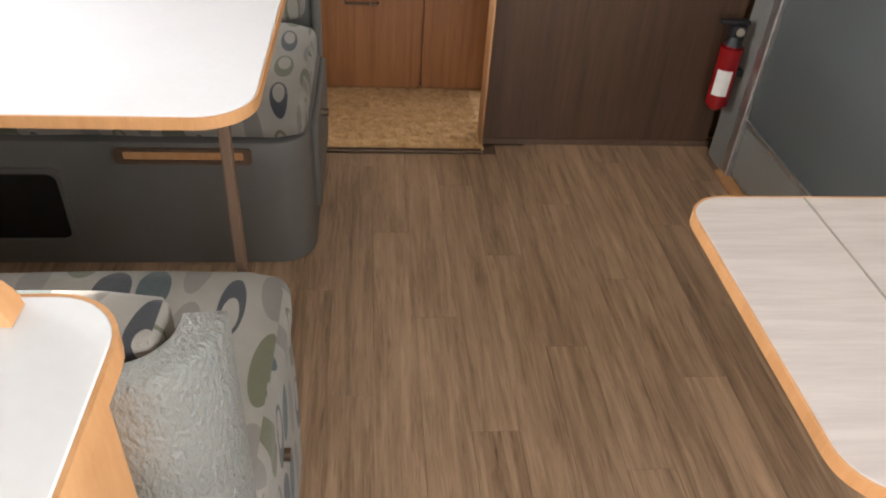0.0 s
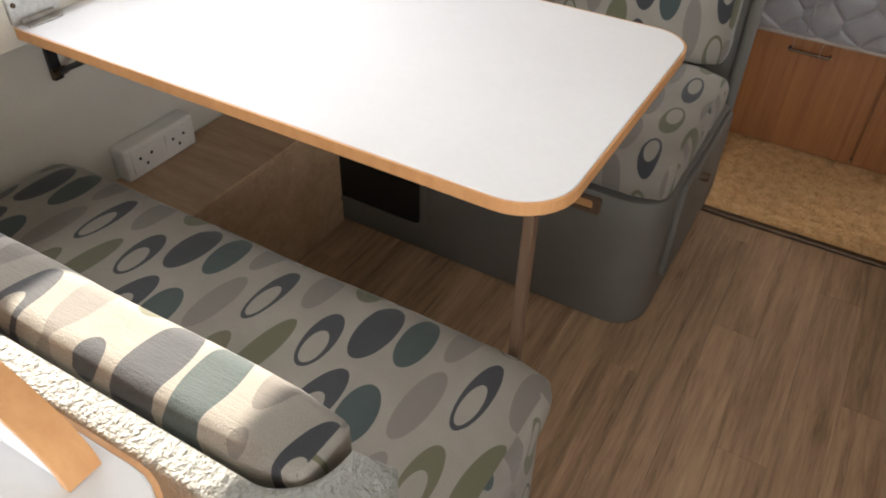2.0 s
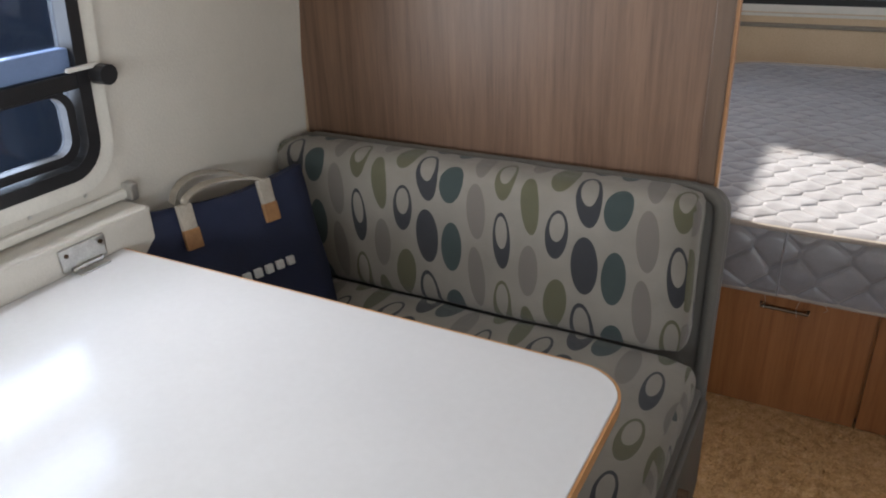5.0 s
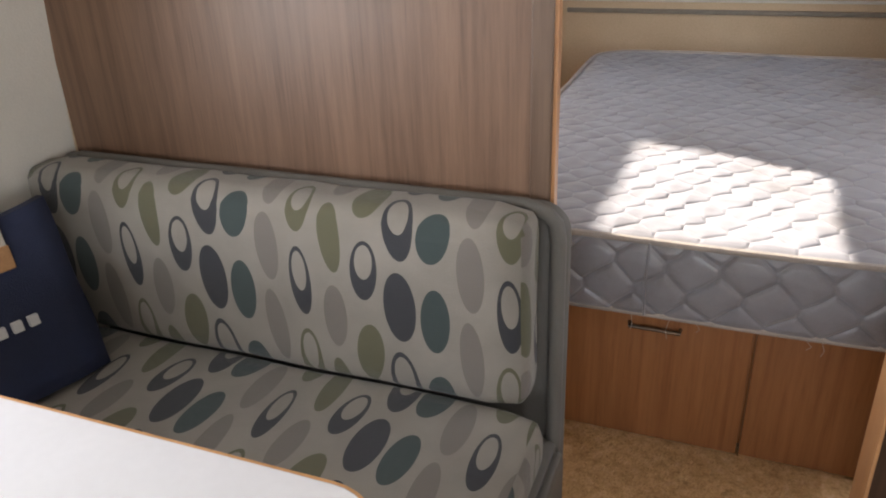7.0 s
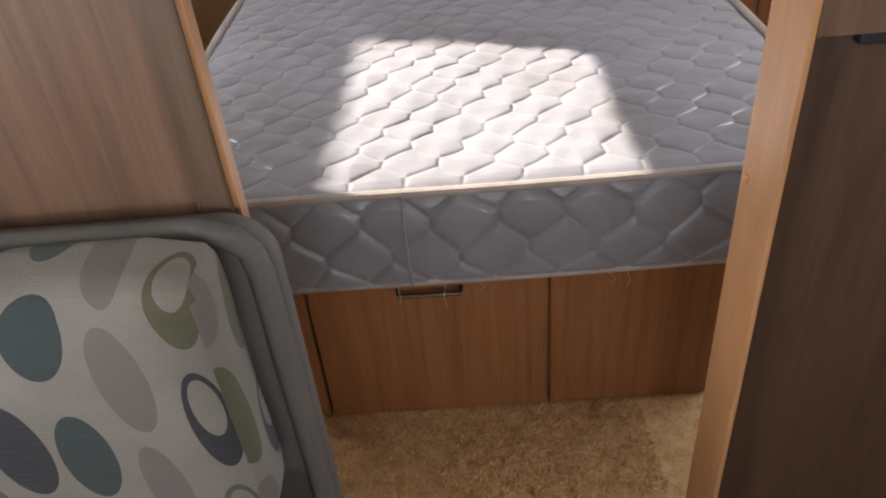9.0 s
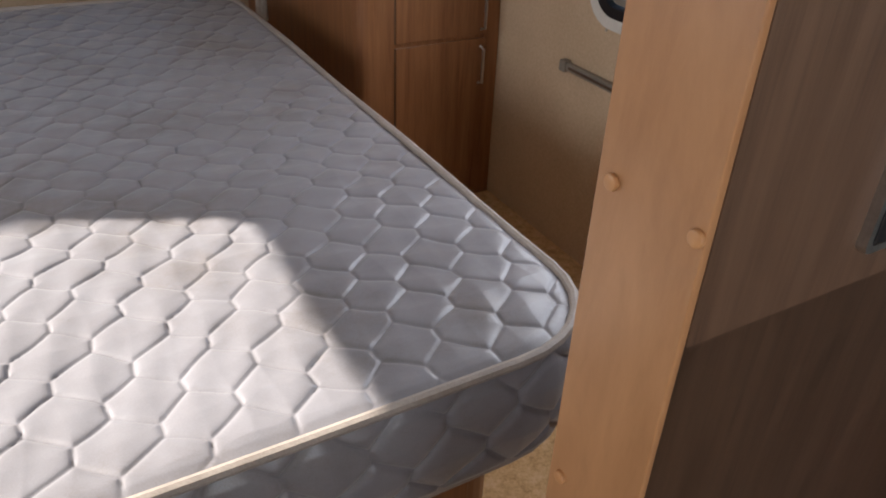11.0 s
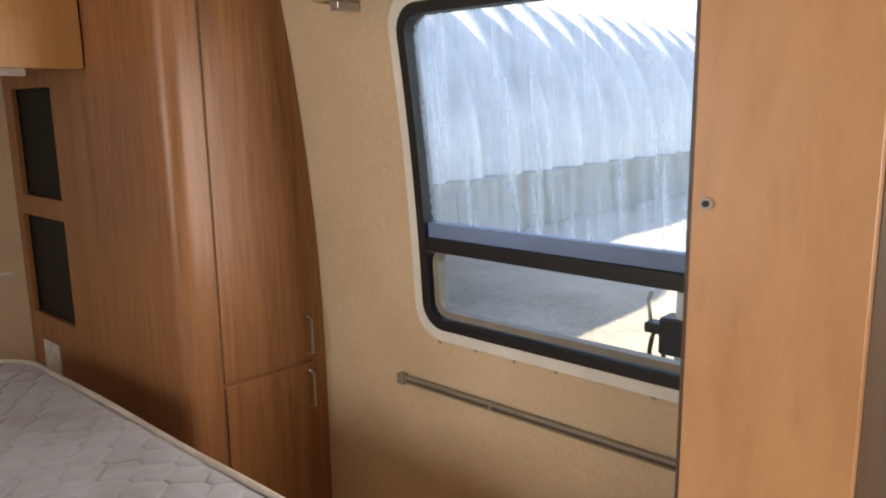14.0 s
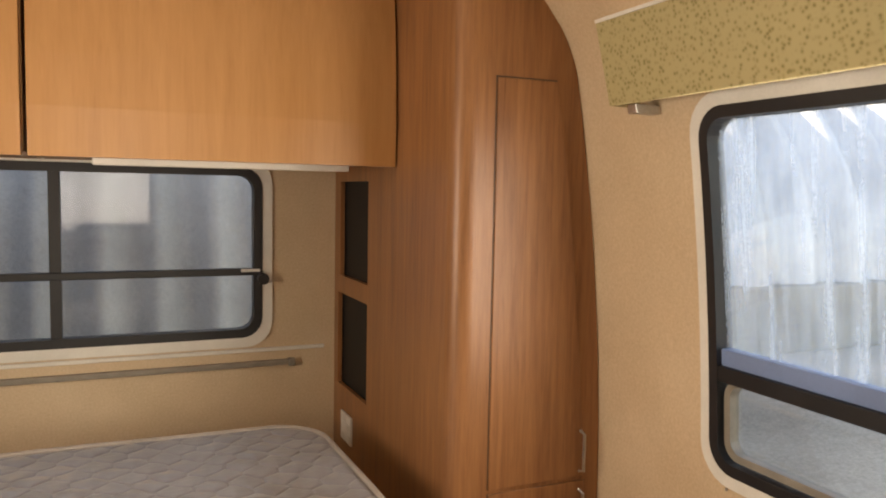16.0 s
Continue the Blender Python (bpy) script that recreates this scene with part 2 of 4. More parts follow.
M["overhead"] = wood("overhead_wood", (0.42, 0.20, 0.07), (0.54, 0.28, 0.115), (14, 14, 0.8), 0.36)
M["boxwood"] = wood("step_wood", (0.30, 0.19, 0.115), (0.50, 0.35, 0.23), (3, 24, 24), 0.45)
M["trimdark"] = wood("dark_trim", (0.07, 0.04, 0.025), (0.13, 0.08, 0.05), (26, 26, 1.2), 0.45)
M["wallwhite"] = stained("wall_vinyl_white", (0.66, 0.63, 0.57), 0.55, 0.05, 3, 240, 0.2)
M["wallbeige"] = mat("wall_vinyl_beige", (0.6, 0.5, 0.37), 0.6, 0, mottled_wall)
M["ceil"] = stained("ceiling_vinyl", (0.74, 0.71, 0.64), 0.6, 0.04, 3, 200, 0.1)
M["whitetop"] = stained("white_laminate", (0.62, 0.62, 0.635), 0.15, 0.025, 3, 90, 0.01)
M["greytop"] = mat("pale_wood_laminate", (0.6, 0.54, 0.5), 0.4, 0, laminate)
M["fabric"] = oval_fabric("oval_upholstery")
M["hide"] = mat("grey_embossed_vinyl", (0.3, 0.3, 0.28), 0.5, 0, vinyl_hide)
M["greyvinyl"] = stained("grey_bench_vinyl", (0.12, 0.112, 0.10), 0.6, 0.08, 5, 300, 0.2)
M["piping"] = stained("grey_piping", (0.115, 0.108, 0.097), 0.7, 0.08, 9, 300, 0.2)
M["quilt"] = mat("quilted_ticking", (0.58, 0.56, 0.55), 0.30, 0, quilt_cloth)
M["tape"] = stained("mattress_tape", (0.40, 0.35, 0.31), 0.6, 0.14, 14, 300, 0.2)
M["carpet"] = mat("gold_carpet", (0.5, 0.36, 0.19), 0.95, 0, carpet_tone)
M["black"] = stained("black_rubber", (0.012, 0.012, 0.014), 0.45, 0.2, 8, 200, 0.05)
# near-black paint for the shade inside niches, vent and small holes
M["dark"] = mat("recess_shade_black", (0.003, 0.0027, 0.0025), 0.6)
M["blackgloss"] = mat("black_plastic", (0.012, 0.012, 0.014), 0.2)
M["white"] = stained("white_frame_paint", (0.74, 0.72, 0.66), 0.45, 0.06, 10, 200, 0.05)
M["plate"] = stained("white_plastic", (0.72, 0.70, 0.66), 0.35, 0.04, 20, 200, 0.02)
M["alu"] = stained("aluminium", (0.55, 0.54, 0.52), 0.35, 0.15, 20, 300, 0.05, 0.9)
M["railgrey"] = stained("grey_rail", (0.26, 0.23, 0.19), 0.45, 0.12, 20, 300, 0.05)
M["steel"] = stained("zinc_steel", (0.62, 0.62, 0.60), 0.3, 0.15, 30, 300, 0.05, 1.0)
M["bronze"] = stained("bronze_metal", (0.10, 0.065, 0.04), 0.4, 0.2, 30, 300, 0.05, 0.7)
M["bluesash"] = stained("blue_sash", (0.18, 0.26, 0.45), 0.4, 0.06, 10, 200, 0.02)
M["doorgrey"] = stained("door_grey", (0.085, 0.095, 0.095), 0.55, 0.06, 4, 200, 0.05)
M["doorpale"] = stained("door_pale_grey", (0.22, 0.215, 0.20), 0.5, 0.08, 5, 200, 0.05)
M["red"] = stained("red_enamel", (0.26, 0.007, 0.009), 0.25, 0.1, 10, 200, 0.01)
M["navy"] = stained("navy_canvas", (0.014, 0.021, 0.055), 0.85, 0.15, 8, 400, 0.35)
M["strap"] = stained("grey_webbing", (0.42, 0.38, 0.32), 0.85, 0.15, 20, 400, 0.3)
M["tan"] = stained("tan_leather", (0.33, 0.17, 0.07), 0.55, 0.15, 30, 300, 0.1)
M["brass"] = stained("brass", (0.6, 0.45, 0.2), 0.3, 0.1, 30, 300, 0.02, 1.0)
M["print"] = mat("pale_print", (0.6, 0.6, 0.6), 0.6)
M["valance"] = mat("valance_cloth", (0.58, 0.48, 0.25), 0.9, 0, valance_cloth)
M["tin"] = mat("corrugated_steel", (0.6, 0.63, 0.67), 0.5, 0.3, corrugated)
M["tin_pale"] = stained("pale_corrugated_steel", (0.62, 0.63, 0.62), 0.5, 0.2, 1.0, 60, 0.05)
M["concrete"] = stained("concrete", (0.27, 0.25, 0.21), 0.85, 0.25, 1.2, 60, 0.3)
M["asphalt"] = mat("asphalt", (0.2, 0.19, 0.17), 0.9, 0, asphalt_rough)
M["bluebody"] = stained("blue_grey_body", (0.12, 0.17, 0.27), 0.3, 0.08, 1.5, 60, 0.02)
M["shell"] = stained("outer_shell", (0.6, 0.6, 0.6), 0.3, 0.05, 2, 60, 0.02, 0.9)
def steam(nt, base):
    """Dried streaks and drops on a pane: thin translucent film in vertical runs."""
    tr = nt.nodes.new("ShaderNodeBsdfTranslucent")
    tr.inputs[0].default_value = (0.75, 0.80, 0.88, 1)
    runs = noise_tex(nt, coords(nt, (1, 14, 0.9)), 2.2, 5, 0.6)
    drops = noise_tex(nt, coords(nt), 160, 2, 0.6)
    f = ramp(nt, mth(nt, "ADD", mth(nt, "MULTIPLY", runs, 0.85), mth(nt, "MULTIPLY", drops, 0.15)), [(0.40, (0.10, 0.10, 0.10)), (0.56, (0.26, 0.26, 0.26)), (0.68, (0.55, 0.55, 0.55))])
    mx = nt.nodes.new("ShaderNodeMixShader")
    nt.links.new(f, mx.inputs[0])
    nt.links.new(base, mx.inputs[1])
    nt.links.new(tr.outputs[0], mx.inputs[2])
    nt.links.new(mx.outputs[0], nt.nodes["Material Output"].inputs[0])


M["steamy"] = glass("steamy_glass", (0.90, 0.93, 0.96), 0.2)
steam(M["steamy"].node_tree, M["steamy"].node_tree.nodes["Mix Shader"].outputs[0])
M["glass"] = glass("clear_glass", (0.93, 0.95, 0.96), 0.3)
M["smoke"] = glass("smoke_glass", (0.66, 0.67, 0.68), 0.5)
M["tinted"] = glass("tinted_glass", (0.40, 0.44, 0.50), 0.9)


# ---- mesh helpers ----
def part(name, bm, material, parent=None, label=""):
    me = bpy.data.meshes.new(name)
    bmesh.ops.recalc_face_normals(bm, faces=bm.faces)
    bm.to_mesh(me)
    bm.free()
    me.materials.append(M[material] if isinstance(material, str) else material)
    ob = new(name, me)
    if parent is not None:
        ob.parent = parent
    if label:
        tagged(ob, label)
    return ob


def smooth(ob, angle=40):
    ob.data.shade_smooth()
    ob.data.set_sharp_from_angle(angle=radians(angle))
    return ob


def thing(name, label, category, group="", kind="", at=(0, 0, 0)):
    ob = new(name)
    ob.empty_display_size = 0.05
    return tagged(ob, label, category, group, kind)


def box(x0, x1, y0, y1, z0, z1, bevel=0.0, seg=2, bm=None):
    bm = bm or bmesh.new()
    vs = [bm.verts.new((x, y, z)) for x in (x0, x1) for y in (y0, y1) for z in (z0, z1)]
    fs = [bm.faces.new([vs[i] for i in q]) for q in ((0, 1, 3, 2), (4, 6, 7, 5), (0, 4, 5, 1), (2, 3, 7, 6), (0, 2, 6, 4), (1, 5, 7, 3))]
    if bevel:
        es = {e for f in fs for e in f.edges}
        bmesh.ops.bevel(bm, geom=list(es), offset=bevel, segments=seg, affect="EDGES", profile=0.5)
    return bm


def rrect(a0, a1, b0, b1, r, n=6):
    """Outline of a rounded rectangle; r may be four radii, from the low corner on, anticlockwise."""
    r = (r,) * 4 if isinstance(r, (int, float)) else r
    pts = []
    for (ca, cb, s), q in zip(((a0 + r[0], b0 + r[0], 180), (a1 - r[1], b0 + r[1], 270), (a1 - r[2], b1 - r[2], 0), (a0 + r[3], b1 - r[3], 90)), r):
        if q < 1e-6:
            pts.append((ca, cb))
            continue
        for k in range(n + 1):
            an = radians(s + 90 * k / n)
            pts.append((ca + q * math.cos(an), cb + q * math.sin(an)))
    return pts


def put(axis, a, b, c):
    return {"x": (c, a, b), "y": (a, c, b), "z": (a, b, c)}[axis]


def prism(pts, axis, c0, c1, bevel=0.0, seg=2):
    bm = bmesh.new()
    lo = [bm.verts.new(put(axis, a, b, c0)) for a, b in pts]
    hi = [bm.verts.new(put(axis, a, b, c1)) for a, b in pts]
    bm.faces.new(lo)
    bm.faces.new(hi)
    for i in range(len(pts)):
        j = (i + 1) % len(pts)
        bm.faces.new((lo[i], lo[j], hi[j], hi[i]))
    bmesh.ops.recalc_face_normals(bm, faces=bm.faces)
    if bevel:
        caps = [f for f in bm.faces if len(f.verts) == len(pts)]
        es = list({e for f in caps for e in f.edges})
        bmesh.ops.bevel(bm, geom=es, offset=bevel, segments=seg, affect="EDGES", profile=0.5)
    return bm


def ring(outer, inner, axis, c0, c1):
    """A frame between two outlines of equal length."""
    bm = bmesh.new()
    n = len(outer)
    L = [[bm.verts.new(put(axis, a, b, c)) for a, b in pts] for c in (c0, c1) for pts in (outer, inner)]
    for i in range(n):
        j = (i + 1) % n
        for p, q in ((0, 1), (1, 3), (3, 2), (2, 0)):
            bm.faces.new((L[p][i], L[p][j], L[q][j], L[q][i]))
    return bm


def tube(pts, r, closed=False, n=8):
    bm = bmesh.new()
    P = [Vector(p) for p in pts]
    rows = []
    for i, p in enumerate(P):
        a = P[i - 1] if (i or closed) else p
        c = P[(i + 1) % len(P)] if (i < len(P) - 1 or closed) else p
        d = (c - a).normalized()
        s = d.cross(Vector((0, 0, 1)) if abs(d.z) < 0.9 else Vector((1, 0, 0))).normalized()
        u = s.cross(d)
        rows.append([bm.verts.new(p + r * (math.cos(2 * math.pi * k / n) * s + math.sin(2 * math.pi * k / n) * u)) for k in range(n)])
    m = len(P)
    for i in range(m if closed else m - 1):
        for k in range(n):
            bm.faces.new((rows[i][k], rows[i][(k + 1) % n], rows[(i + 1) % m][(k + 1) % n], rows[(i + 1) % m][k]))
    if not closed:
        bm.faces.new(rows[0])
        bm.faces.new(rows[-1])
    return bm


def cyl(x, y, z0, z1, r0, r1=None, n=20, bevel=0.0):
    r1 = r0 if r1 is None else r1
    bm = bmesh.new()
    lo = [bm.verts.new((x + r0 * math.cos(2 * math.pi * k / n), y + r0 * math.sin(2 * math.pi * k / n), z0)) for k in range(n)]
    hi = [bm.verts.new((x + r1 * math.cos(2 * math.pi * k / n), y + r1 * math.sin(2 * math.pi * k / n), z1)) for k in range(n)]
    bm.faces.new(lo)
    bm.faces.new(hi)
    for k in range(n):
        bm.faces.new((lo[k], lo[(k + 1) % n], hi[(k + 1) % n], hi[k]))
    if bevel:
        bmesh.ops.bevel(bm, geom=[e for e in bm.edges if abs(e.verts[0].co.z - e.verts[1].co.z) < 1e-6], offset=bevel, segments=2, affect="EDGES")
    return bm


# ---- shell of the caravan ----
XL, XR, XD = -1.525, 0.945, 0.775   # left wall, right wall behind the partition, right wall at the entry door
Y0, Y1, ZC = -1.30, 5.10, 1.95


def bulge(z):
    """How far the side walls lean inwards at height z."""
    return 0.083 * max(z - 0.45, 0.0) ** 2 + 2.1 * max(z - 1.58, 0.0) ** 2


def warp(bm, side, x0):
    """Takes a mesh drawn as (depth into the room, y, z) onto the curved side wall."""
    for v in bm.verts:
        v.co.x = x0 + bulge(v.co.z) + v.co.x if side < 0 else x0 - bulge(v.co.z) - v.co.x
    return bm


def cuts(lo, hi, step, extra):
    out = {round(lo, 4), round(hi, 4)} | {round(e, 4) for e in extra if lo < e < hi}
    n = max(1, round((hi - lo) / step))
    for i in range(1, n):
        c = lo + (hi - lo) * i / n
        if min(abs(c - o) for o in out) > step * 0.35:
            out.add(round(c, 4))
    return sorted(out)


def wall_sheet(name, a0, a1, z0, z1, holes, material, label, mapper, t=0.03):
    bm = bmesh.new()
    A = cuts(a0, a1, 0.5, [h[k] for h in holes for k in (0, 1)])
    Z = cuts(z0, z1, 0.09, [h[k] for h in holes for k in (2, 3)])
    V = {}

    def vert(i, k, d):
        if (i, k, d) not in V:
            V[i, k, d] = bm.verts.new(mapper(A[i], Z[k], -t * d))
        return V[i, k, d]
    solid = {(i, k) for i in range(len(A) - 1) for k in range(len(Z) - 1)
             if not any(h[0] < (A[i] + A[i + 1]) / 2 < h[1] and h[2] < (Z[k] + Z[k + 1]) / 2 < h[3] for h in holes)}
    for i, k in solid:
        for d in (0, 1):
            bm.faces.new([vert(*q, d) for q in ((i, k), (i + 1, k), (i + 1, k + 1), (i, k + 1))])
        for di, dk, e in ((-1, 0, ((i, k), (i, k + 1))), (1, 0, ((i + 1, k), (i + 1, k + 1))), (0, -1, ((i, k), (i + 1, k))), (0, 1, ((i, k + 1), (i + 1, k + 1)))):
            if (i + di, k + dk) not in solid:
                bm.faces.new((vert(*e[0], 0), vert(*e[1], 0), vert(*e[1], 1), vert(*e[0], 1)))
    ob = smooth(part(name, bm, material))
    return tagged(ob, label, "wall", kind="structure")


WL = (0.95, 1.84, 0.85, 1.30)     # dinette window
WB = (3.21, 3.97, 0.75, 1.46)     # bedroom window on the sunny side
WR = (2.72, 3.645, 0.684, 1.475)     # bedroom window on the door side
WF = (-0.95, 0.55, 0.80, 1.60)     # unseen front window, added for fill light (x0, x1, z0, z1)
WK = (-0.90, 0.30, 0.95, 1.43)    # unseen window over the front table, added for fill light
WX = (-1.02, 0.244, 0.745, 1.362)    # rear window (x0, x1, z0, z1)

wall_sheet("wall_left", Y0, 2.43, -0.02, ZC, [WL], "wallwhite", "white textured vinyl wall curving in to the ceiling", lambda a, z, d: (XL + bulge(z) + d, a, z))
wall_sheet("wall_left_bedroom", 2.43, Y1, -0.02, ZC, [WB], "wallbeige", "beige textured vinyl wall curving in to the ceiling", lambda a, z, d: (XL + bulge(z) + d, a, z))
wall_sheet("wall_right", Y0, 2.43, -0.02, ZC, [WK], "wallwhite", "white textured vinyl wall beside the entry door", lambda a, z, d: (XD - bulge(z) * 0.6 - d, a, z))
wall_sheet("wall_right_bedroom", 2.43, Y1, -0.02, ZC, [WR], "wallbeige", "beige textured vinyl wall under the side window", lambda a, z, d: (XR - bulge(z) - d, a, z))
wall_sheet("wall_rear", XL - 0.03, XR + 0.03, -0.02, ZC, [WX], "wallbeige", "beige textured vinyl wall behind the bed", lambda a, z, d: (a, Y1 - d, z))
wall_sheet("wall_front", XL - 0.03, XR + 0.03, -0.02, ZC, [WF], "wallwhite", "plain white vinyl wall closing the front", lambda a, z, d: (a, Y0 + d, z))
tagged(part("wall_return", box(XD + 0.03, XR + 0.03, 2.40, 2.428, -0.02, ZC), "wallbeige"), "beige wall return behind the tall cabinet", "wall", kind="structure")
tagged(part("ceiling", box(XL - 0.03, XR + 0.03, Y0 - 0.03, Y1 + 0.03, ZC, ZC + 0.05), "ceil"), "white vinyl ceiling", "ceiling", kind="structure")
floor = tagged(part("floor", box(XL - 0.03, XR + 0.03, Y0 - 0.03, Y1 + 0.03, -0.08, -0.006), "trimdark"), "wood-look vinyl plank floor", "floor", kind="structure")
for xa, xb, ya in ((XL, 0.0, 2.412), (0.0, XR, 2.53)):
    tagged(part("carpet_base", box(xa, xb, ya, Y1, -0.005, 0.004), "carpet", floor), "golden brown carpet")

# partitions
pt = thing("partition_left", "taupe wood-grain partition wall behind the dinette bench", "partition", kind="structure")
part("panel", box(XL + 0.02, -0.565, 2.425, 2.445, 0, ZC, 0.001), "partition", pt)
part("edge_trim", box(-0.565, -0.532, 2.418, 2.450, 0, ZC, 0.003), "trimdark", pt, "dark wood edge trim")
part("edge_strip", box(-0.532, -0.526, 2.424, 2.444, 0, ZC), "honey", pt, "pale edge strip")


# ---- windows ----
def side_window(name, side, x0, w, label, pane, sash=None, bars=(), latch=None, lower=None):
    """Rounded caravan window: white flange, black gasket, horizontal bar, two panes."""
    y0, y1, z0, z1 = w
    th = thing(name, label, "window", kind="structure")

    def lay(bm):
        return warp(bm, side, x0)

    def rr(g, r):
        return tall_like(y0 - g, y1 + g, z0 - g, z1 + g, r)

    def tall_like(a0, a1, b0, b1, r):
        pts = rrect(a0, a1, b0, b1, r, 6)
        out = []
        for i, p in enumerate(pts):
            q = pts[(i + 1) % len(pts)]
            m = 8 if i % 7 == 6 else 1
            out += [(p[0] + (q[0] - p[0]) * k / m, p[1] + (q[1] - p[1]) * k / m) for k in range(m)]
        return out
    part("flange", lay(ring(rr(0.019, 0.085), rr(-0.012, 0.065), "x", 0.002, 0.010)), "white", th, "white painted flange")
    part("gasket", lay(ring(rr(-0.010, 0.066), rr(-0.034, 0.045), "x", -0.03, 0.014)), "black", th, "black rubber gasket")
    for z, hgt in bars:
        part("rail", lay(box(-0.02, 0.012, y0 + 0.03, y1 - 0.03, z - hgt / 2, z + hgt / 2, 0.003)), "black", th, "black window rail")
    if sash:
        part("sash_bar", lay(box(-0.028, 0.002, y0 + 0.034, y1 - 0.034, sash[0], sash[1], 0.003)), "bluesash", th, "blue sash bar")
    cut = bars[0][0] if bars else z1
    lo = part("pane", lay(prism(tall_like(y0 + 0.02, y1 - 0.02, z0 + 0.02, cut, 0.01), "x", -0.022, -0.018)), lower or pane, th)
    hi = part("pane", lay(prism(tall_like(y0 + 0.02, y1 - 0.02, cut, z1 - 0.02, 0.01), "x", -0.022, -0.018)), pane, th)
    lo.visible_shadow = hi.visible_shadow = False
    if lower is not None or latch:
        part("inner_frame", lay(ring(tall_like(y0 + 0.040, y1 - 0.040, z0 + 0.040, cut - 0.01, 0.04), tall_like(y0 + 0.056, y1 - 0.056, z0 + 0.056, cut - 0.02, 0.03), "x", -0.026, 0.0)), "black" if latch else "railgrey", th, "thin metal sash frame")
    ny = 8
    for k in range(ny):
        for z in (z0 - 0.022, z1 + 0.022):
            yy = y0 + 0.06 + (y1 - y0 - 0.12) * k / (ny - 1)
            part("screw", lay(cyl_x(0.010, 0.0125, yy, z, 0.0035)), "steel", th)
    if latch:
        ly, lz = latch
        part("latch", lay(cyl_x(0.012, 0.045, ly, lz, 0.018)), "black", th, "black window latch knob")
        part("latch_arm", lay(box(0.012, 0.022, ly - 0.06, ly, lz + 0.012, lz + 0.020, 0.002)), "plate", th)
    return th


def cyl_x(c0, c1, y, z, r, n=12):
    return prism([(y + r * math.cos(2 * math.pi * k / n), z + r * math.sin(2 * math.pi * k / n)) for k in range(n)], "x", c0, c1)


side_window("window_1", -1, XL, WL, "dinette window with black gasket and tinted panes", "tinted", (1.045, 1.085), [(1.03, 0.028)], (1.845, 1.035), "tinted")
side_window("window_2", -1, XL, WB, "bedroom window with black gasket", "glass", None, [(0.95, 0.02)])
side_window("window_3", 1, XR, WR, "steamy bedroom window with black gasket and open lower pane", "steamy", (0.925, 0.962), [(0.908, 0.034)], None, "glass")
# never in view; added as an opening for the side fill lamp
side_window("window_4", 1, XD, WK, "unseen front side window with black gasket, added for fill light", "glass", None, [(1.1, 0.03)])

# out of view: opened in the front wall to admit fill light
fw = thing("window_6", "unseen wide front window with black gasket, added for fill light", "window", kind="structure")
part("gasket", ring(rrect(WF[0] - 0.02, WF[1] + 0.02, WF[2] - 0.02, WF[3] + 0.02, 0.05), rrect(WF[0] + 0.03, WF[1] - 0.03, WF[2] + 0.03, WF[3] - 0.03, 0.05), "y", Y0 - 0.02, Y0 + 0.012), "black", fw)
part("pane", box(WF[0], WF[1], Y0 - 0.018, Y0 - 0.014, WF[2], WF[3]), "glass", fw).visible_shadow = False
rw = thing("window_5", "wide rear window with black gasket and mullion over the bed", "window", kind="structure")
x0, x1, z0, z1 = WX
for nm, g0, r0, g1, r1, c0, c1, m in (("flange", 0.025, 0.09, -0.012, 0.07, Y1 - 0.010, Y1 - 0.002, "white"), ("gasket", -0.010, 0.07, -0.040, 0.05, Y1 - 0.014, Y1 + 0.03, "black")):
    part(nm, ring(rrect(x0 - g0, x1 + g0, z0 - g0, z1 + g0, r0), rrect(x0 - g1, x1 + g1, z0 - g1, z1 + g1, r1), "y", c0, c1), m, rw)
part("mullion", box(-0.435, -0.40, Y1 - 0.008, Y1 + 0.02, z0 + 0.03, z1 - 0.03, 0.003), "black", rw)
part("rail", box(x0 + 0.03, x1 - 0.03, Y1 - 0.012, Y1 + 0.016, 0.975, 1.0, 0.003), "black", rw)
for a, c in ((x0 + 0.02, -0.42), (-0.42, x1 - 0.02)):
    for b0, b1 in ((z0 + 0.02, 0.985), (0.985, z1 - 0.02)):
        part("pane", box(a, c, Y1 + 0.018, Y1 + 0.022, b0, b1), "smoke", rw).visible_shadow = False
part("latch", prism([(0.232 + 0.02 * math.cos(k * 0.5236), 0.965 + 0.02 * math.sin(k * 0.5236)) for k in range(12)], "y", Y1 - 0.05, Y1 - 0.012), "black", rw, "black window latch knob")
part("latch_arm", box(0.16, 0.225, Y1 - 0.022, Y1 - 0.012, 0.988, 0.998, 0.002), "plate", rw)
tagged(part("trim_rear_ledge", box(XL + 0.1, 0.46, Y1 - 0.012, Y1 - 0.001, 0.700, 0.714, 0.004), "white"), "cream trim strip under the rear window", "trim", kind="structure")


def curtain_rail(name, bm, label):
    th = thing(name, label, "rail")
    part("track", bm, "railgrey", th)
    return th


cr = curtain_rail("curtain_rail", warp(box(0.001, 0.018, 2.72, 3.72, 0.522, 0.544, 0.004), 1, XR), "grey metal curtain rail on the wall under the window")
part("groove", warp(box(0.018, 0.0205, 2.73, 3.70, 0.530, 0.536), 1, XR), "trimdark", cr)
part("end_cap", warp(box(0.001, 0.024, 3.71, 3.735, 0.518, 0.548, 0.004), 1, XR), "railgrey", cr)
part("screw", warp(cyl_x(0.0205, 0.023, 3.42, 0.533, 0.005), 1, XR), "steel", cr)
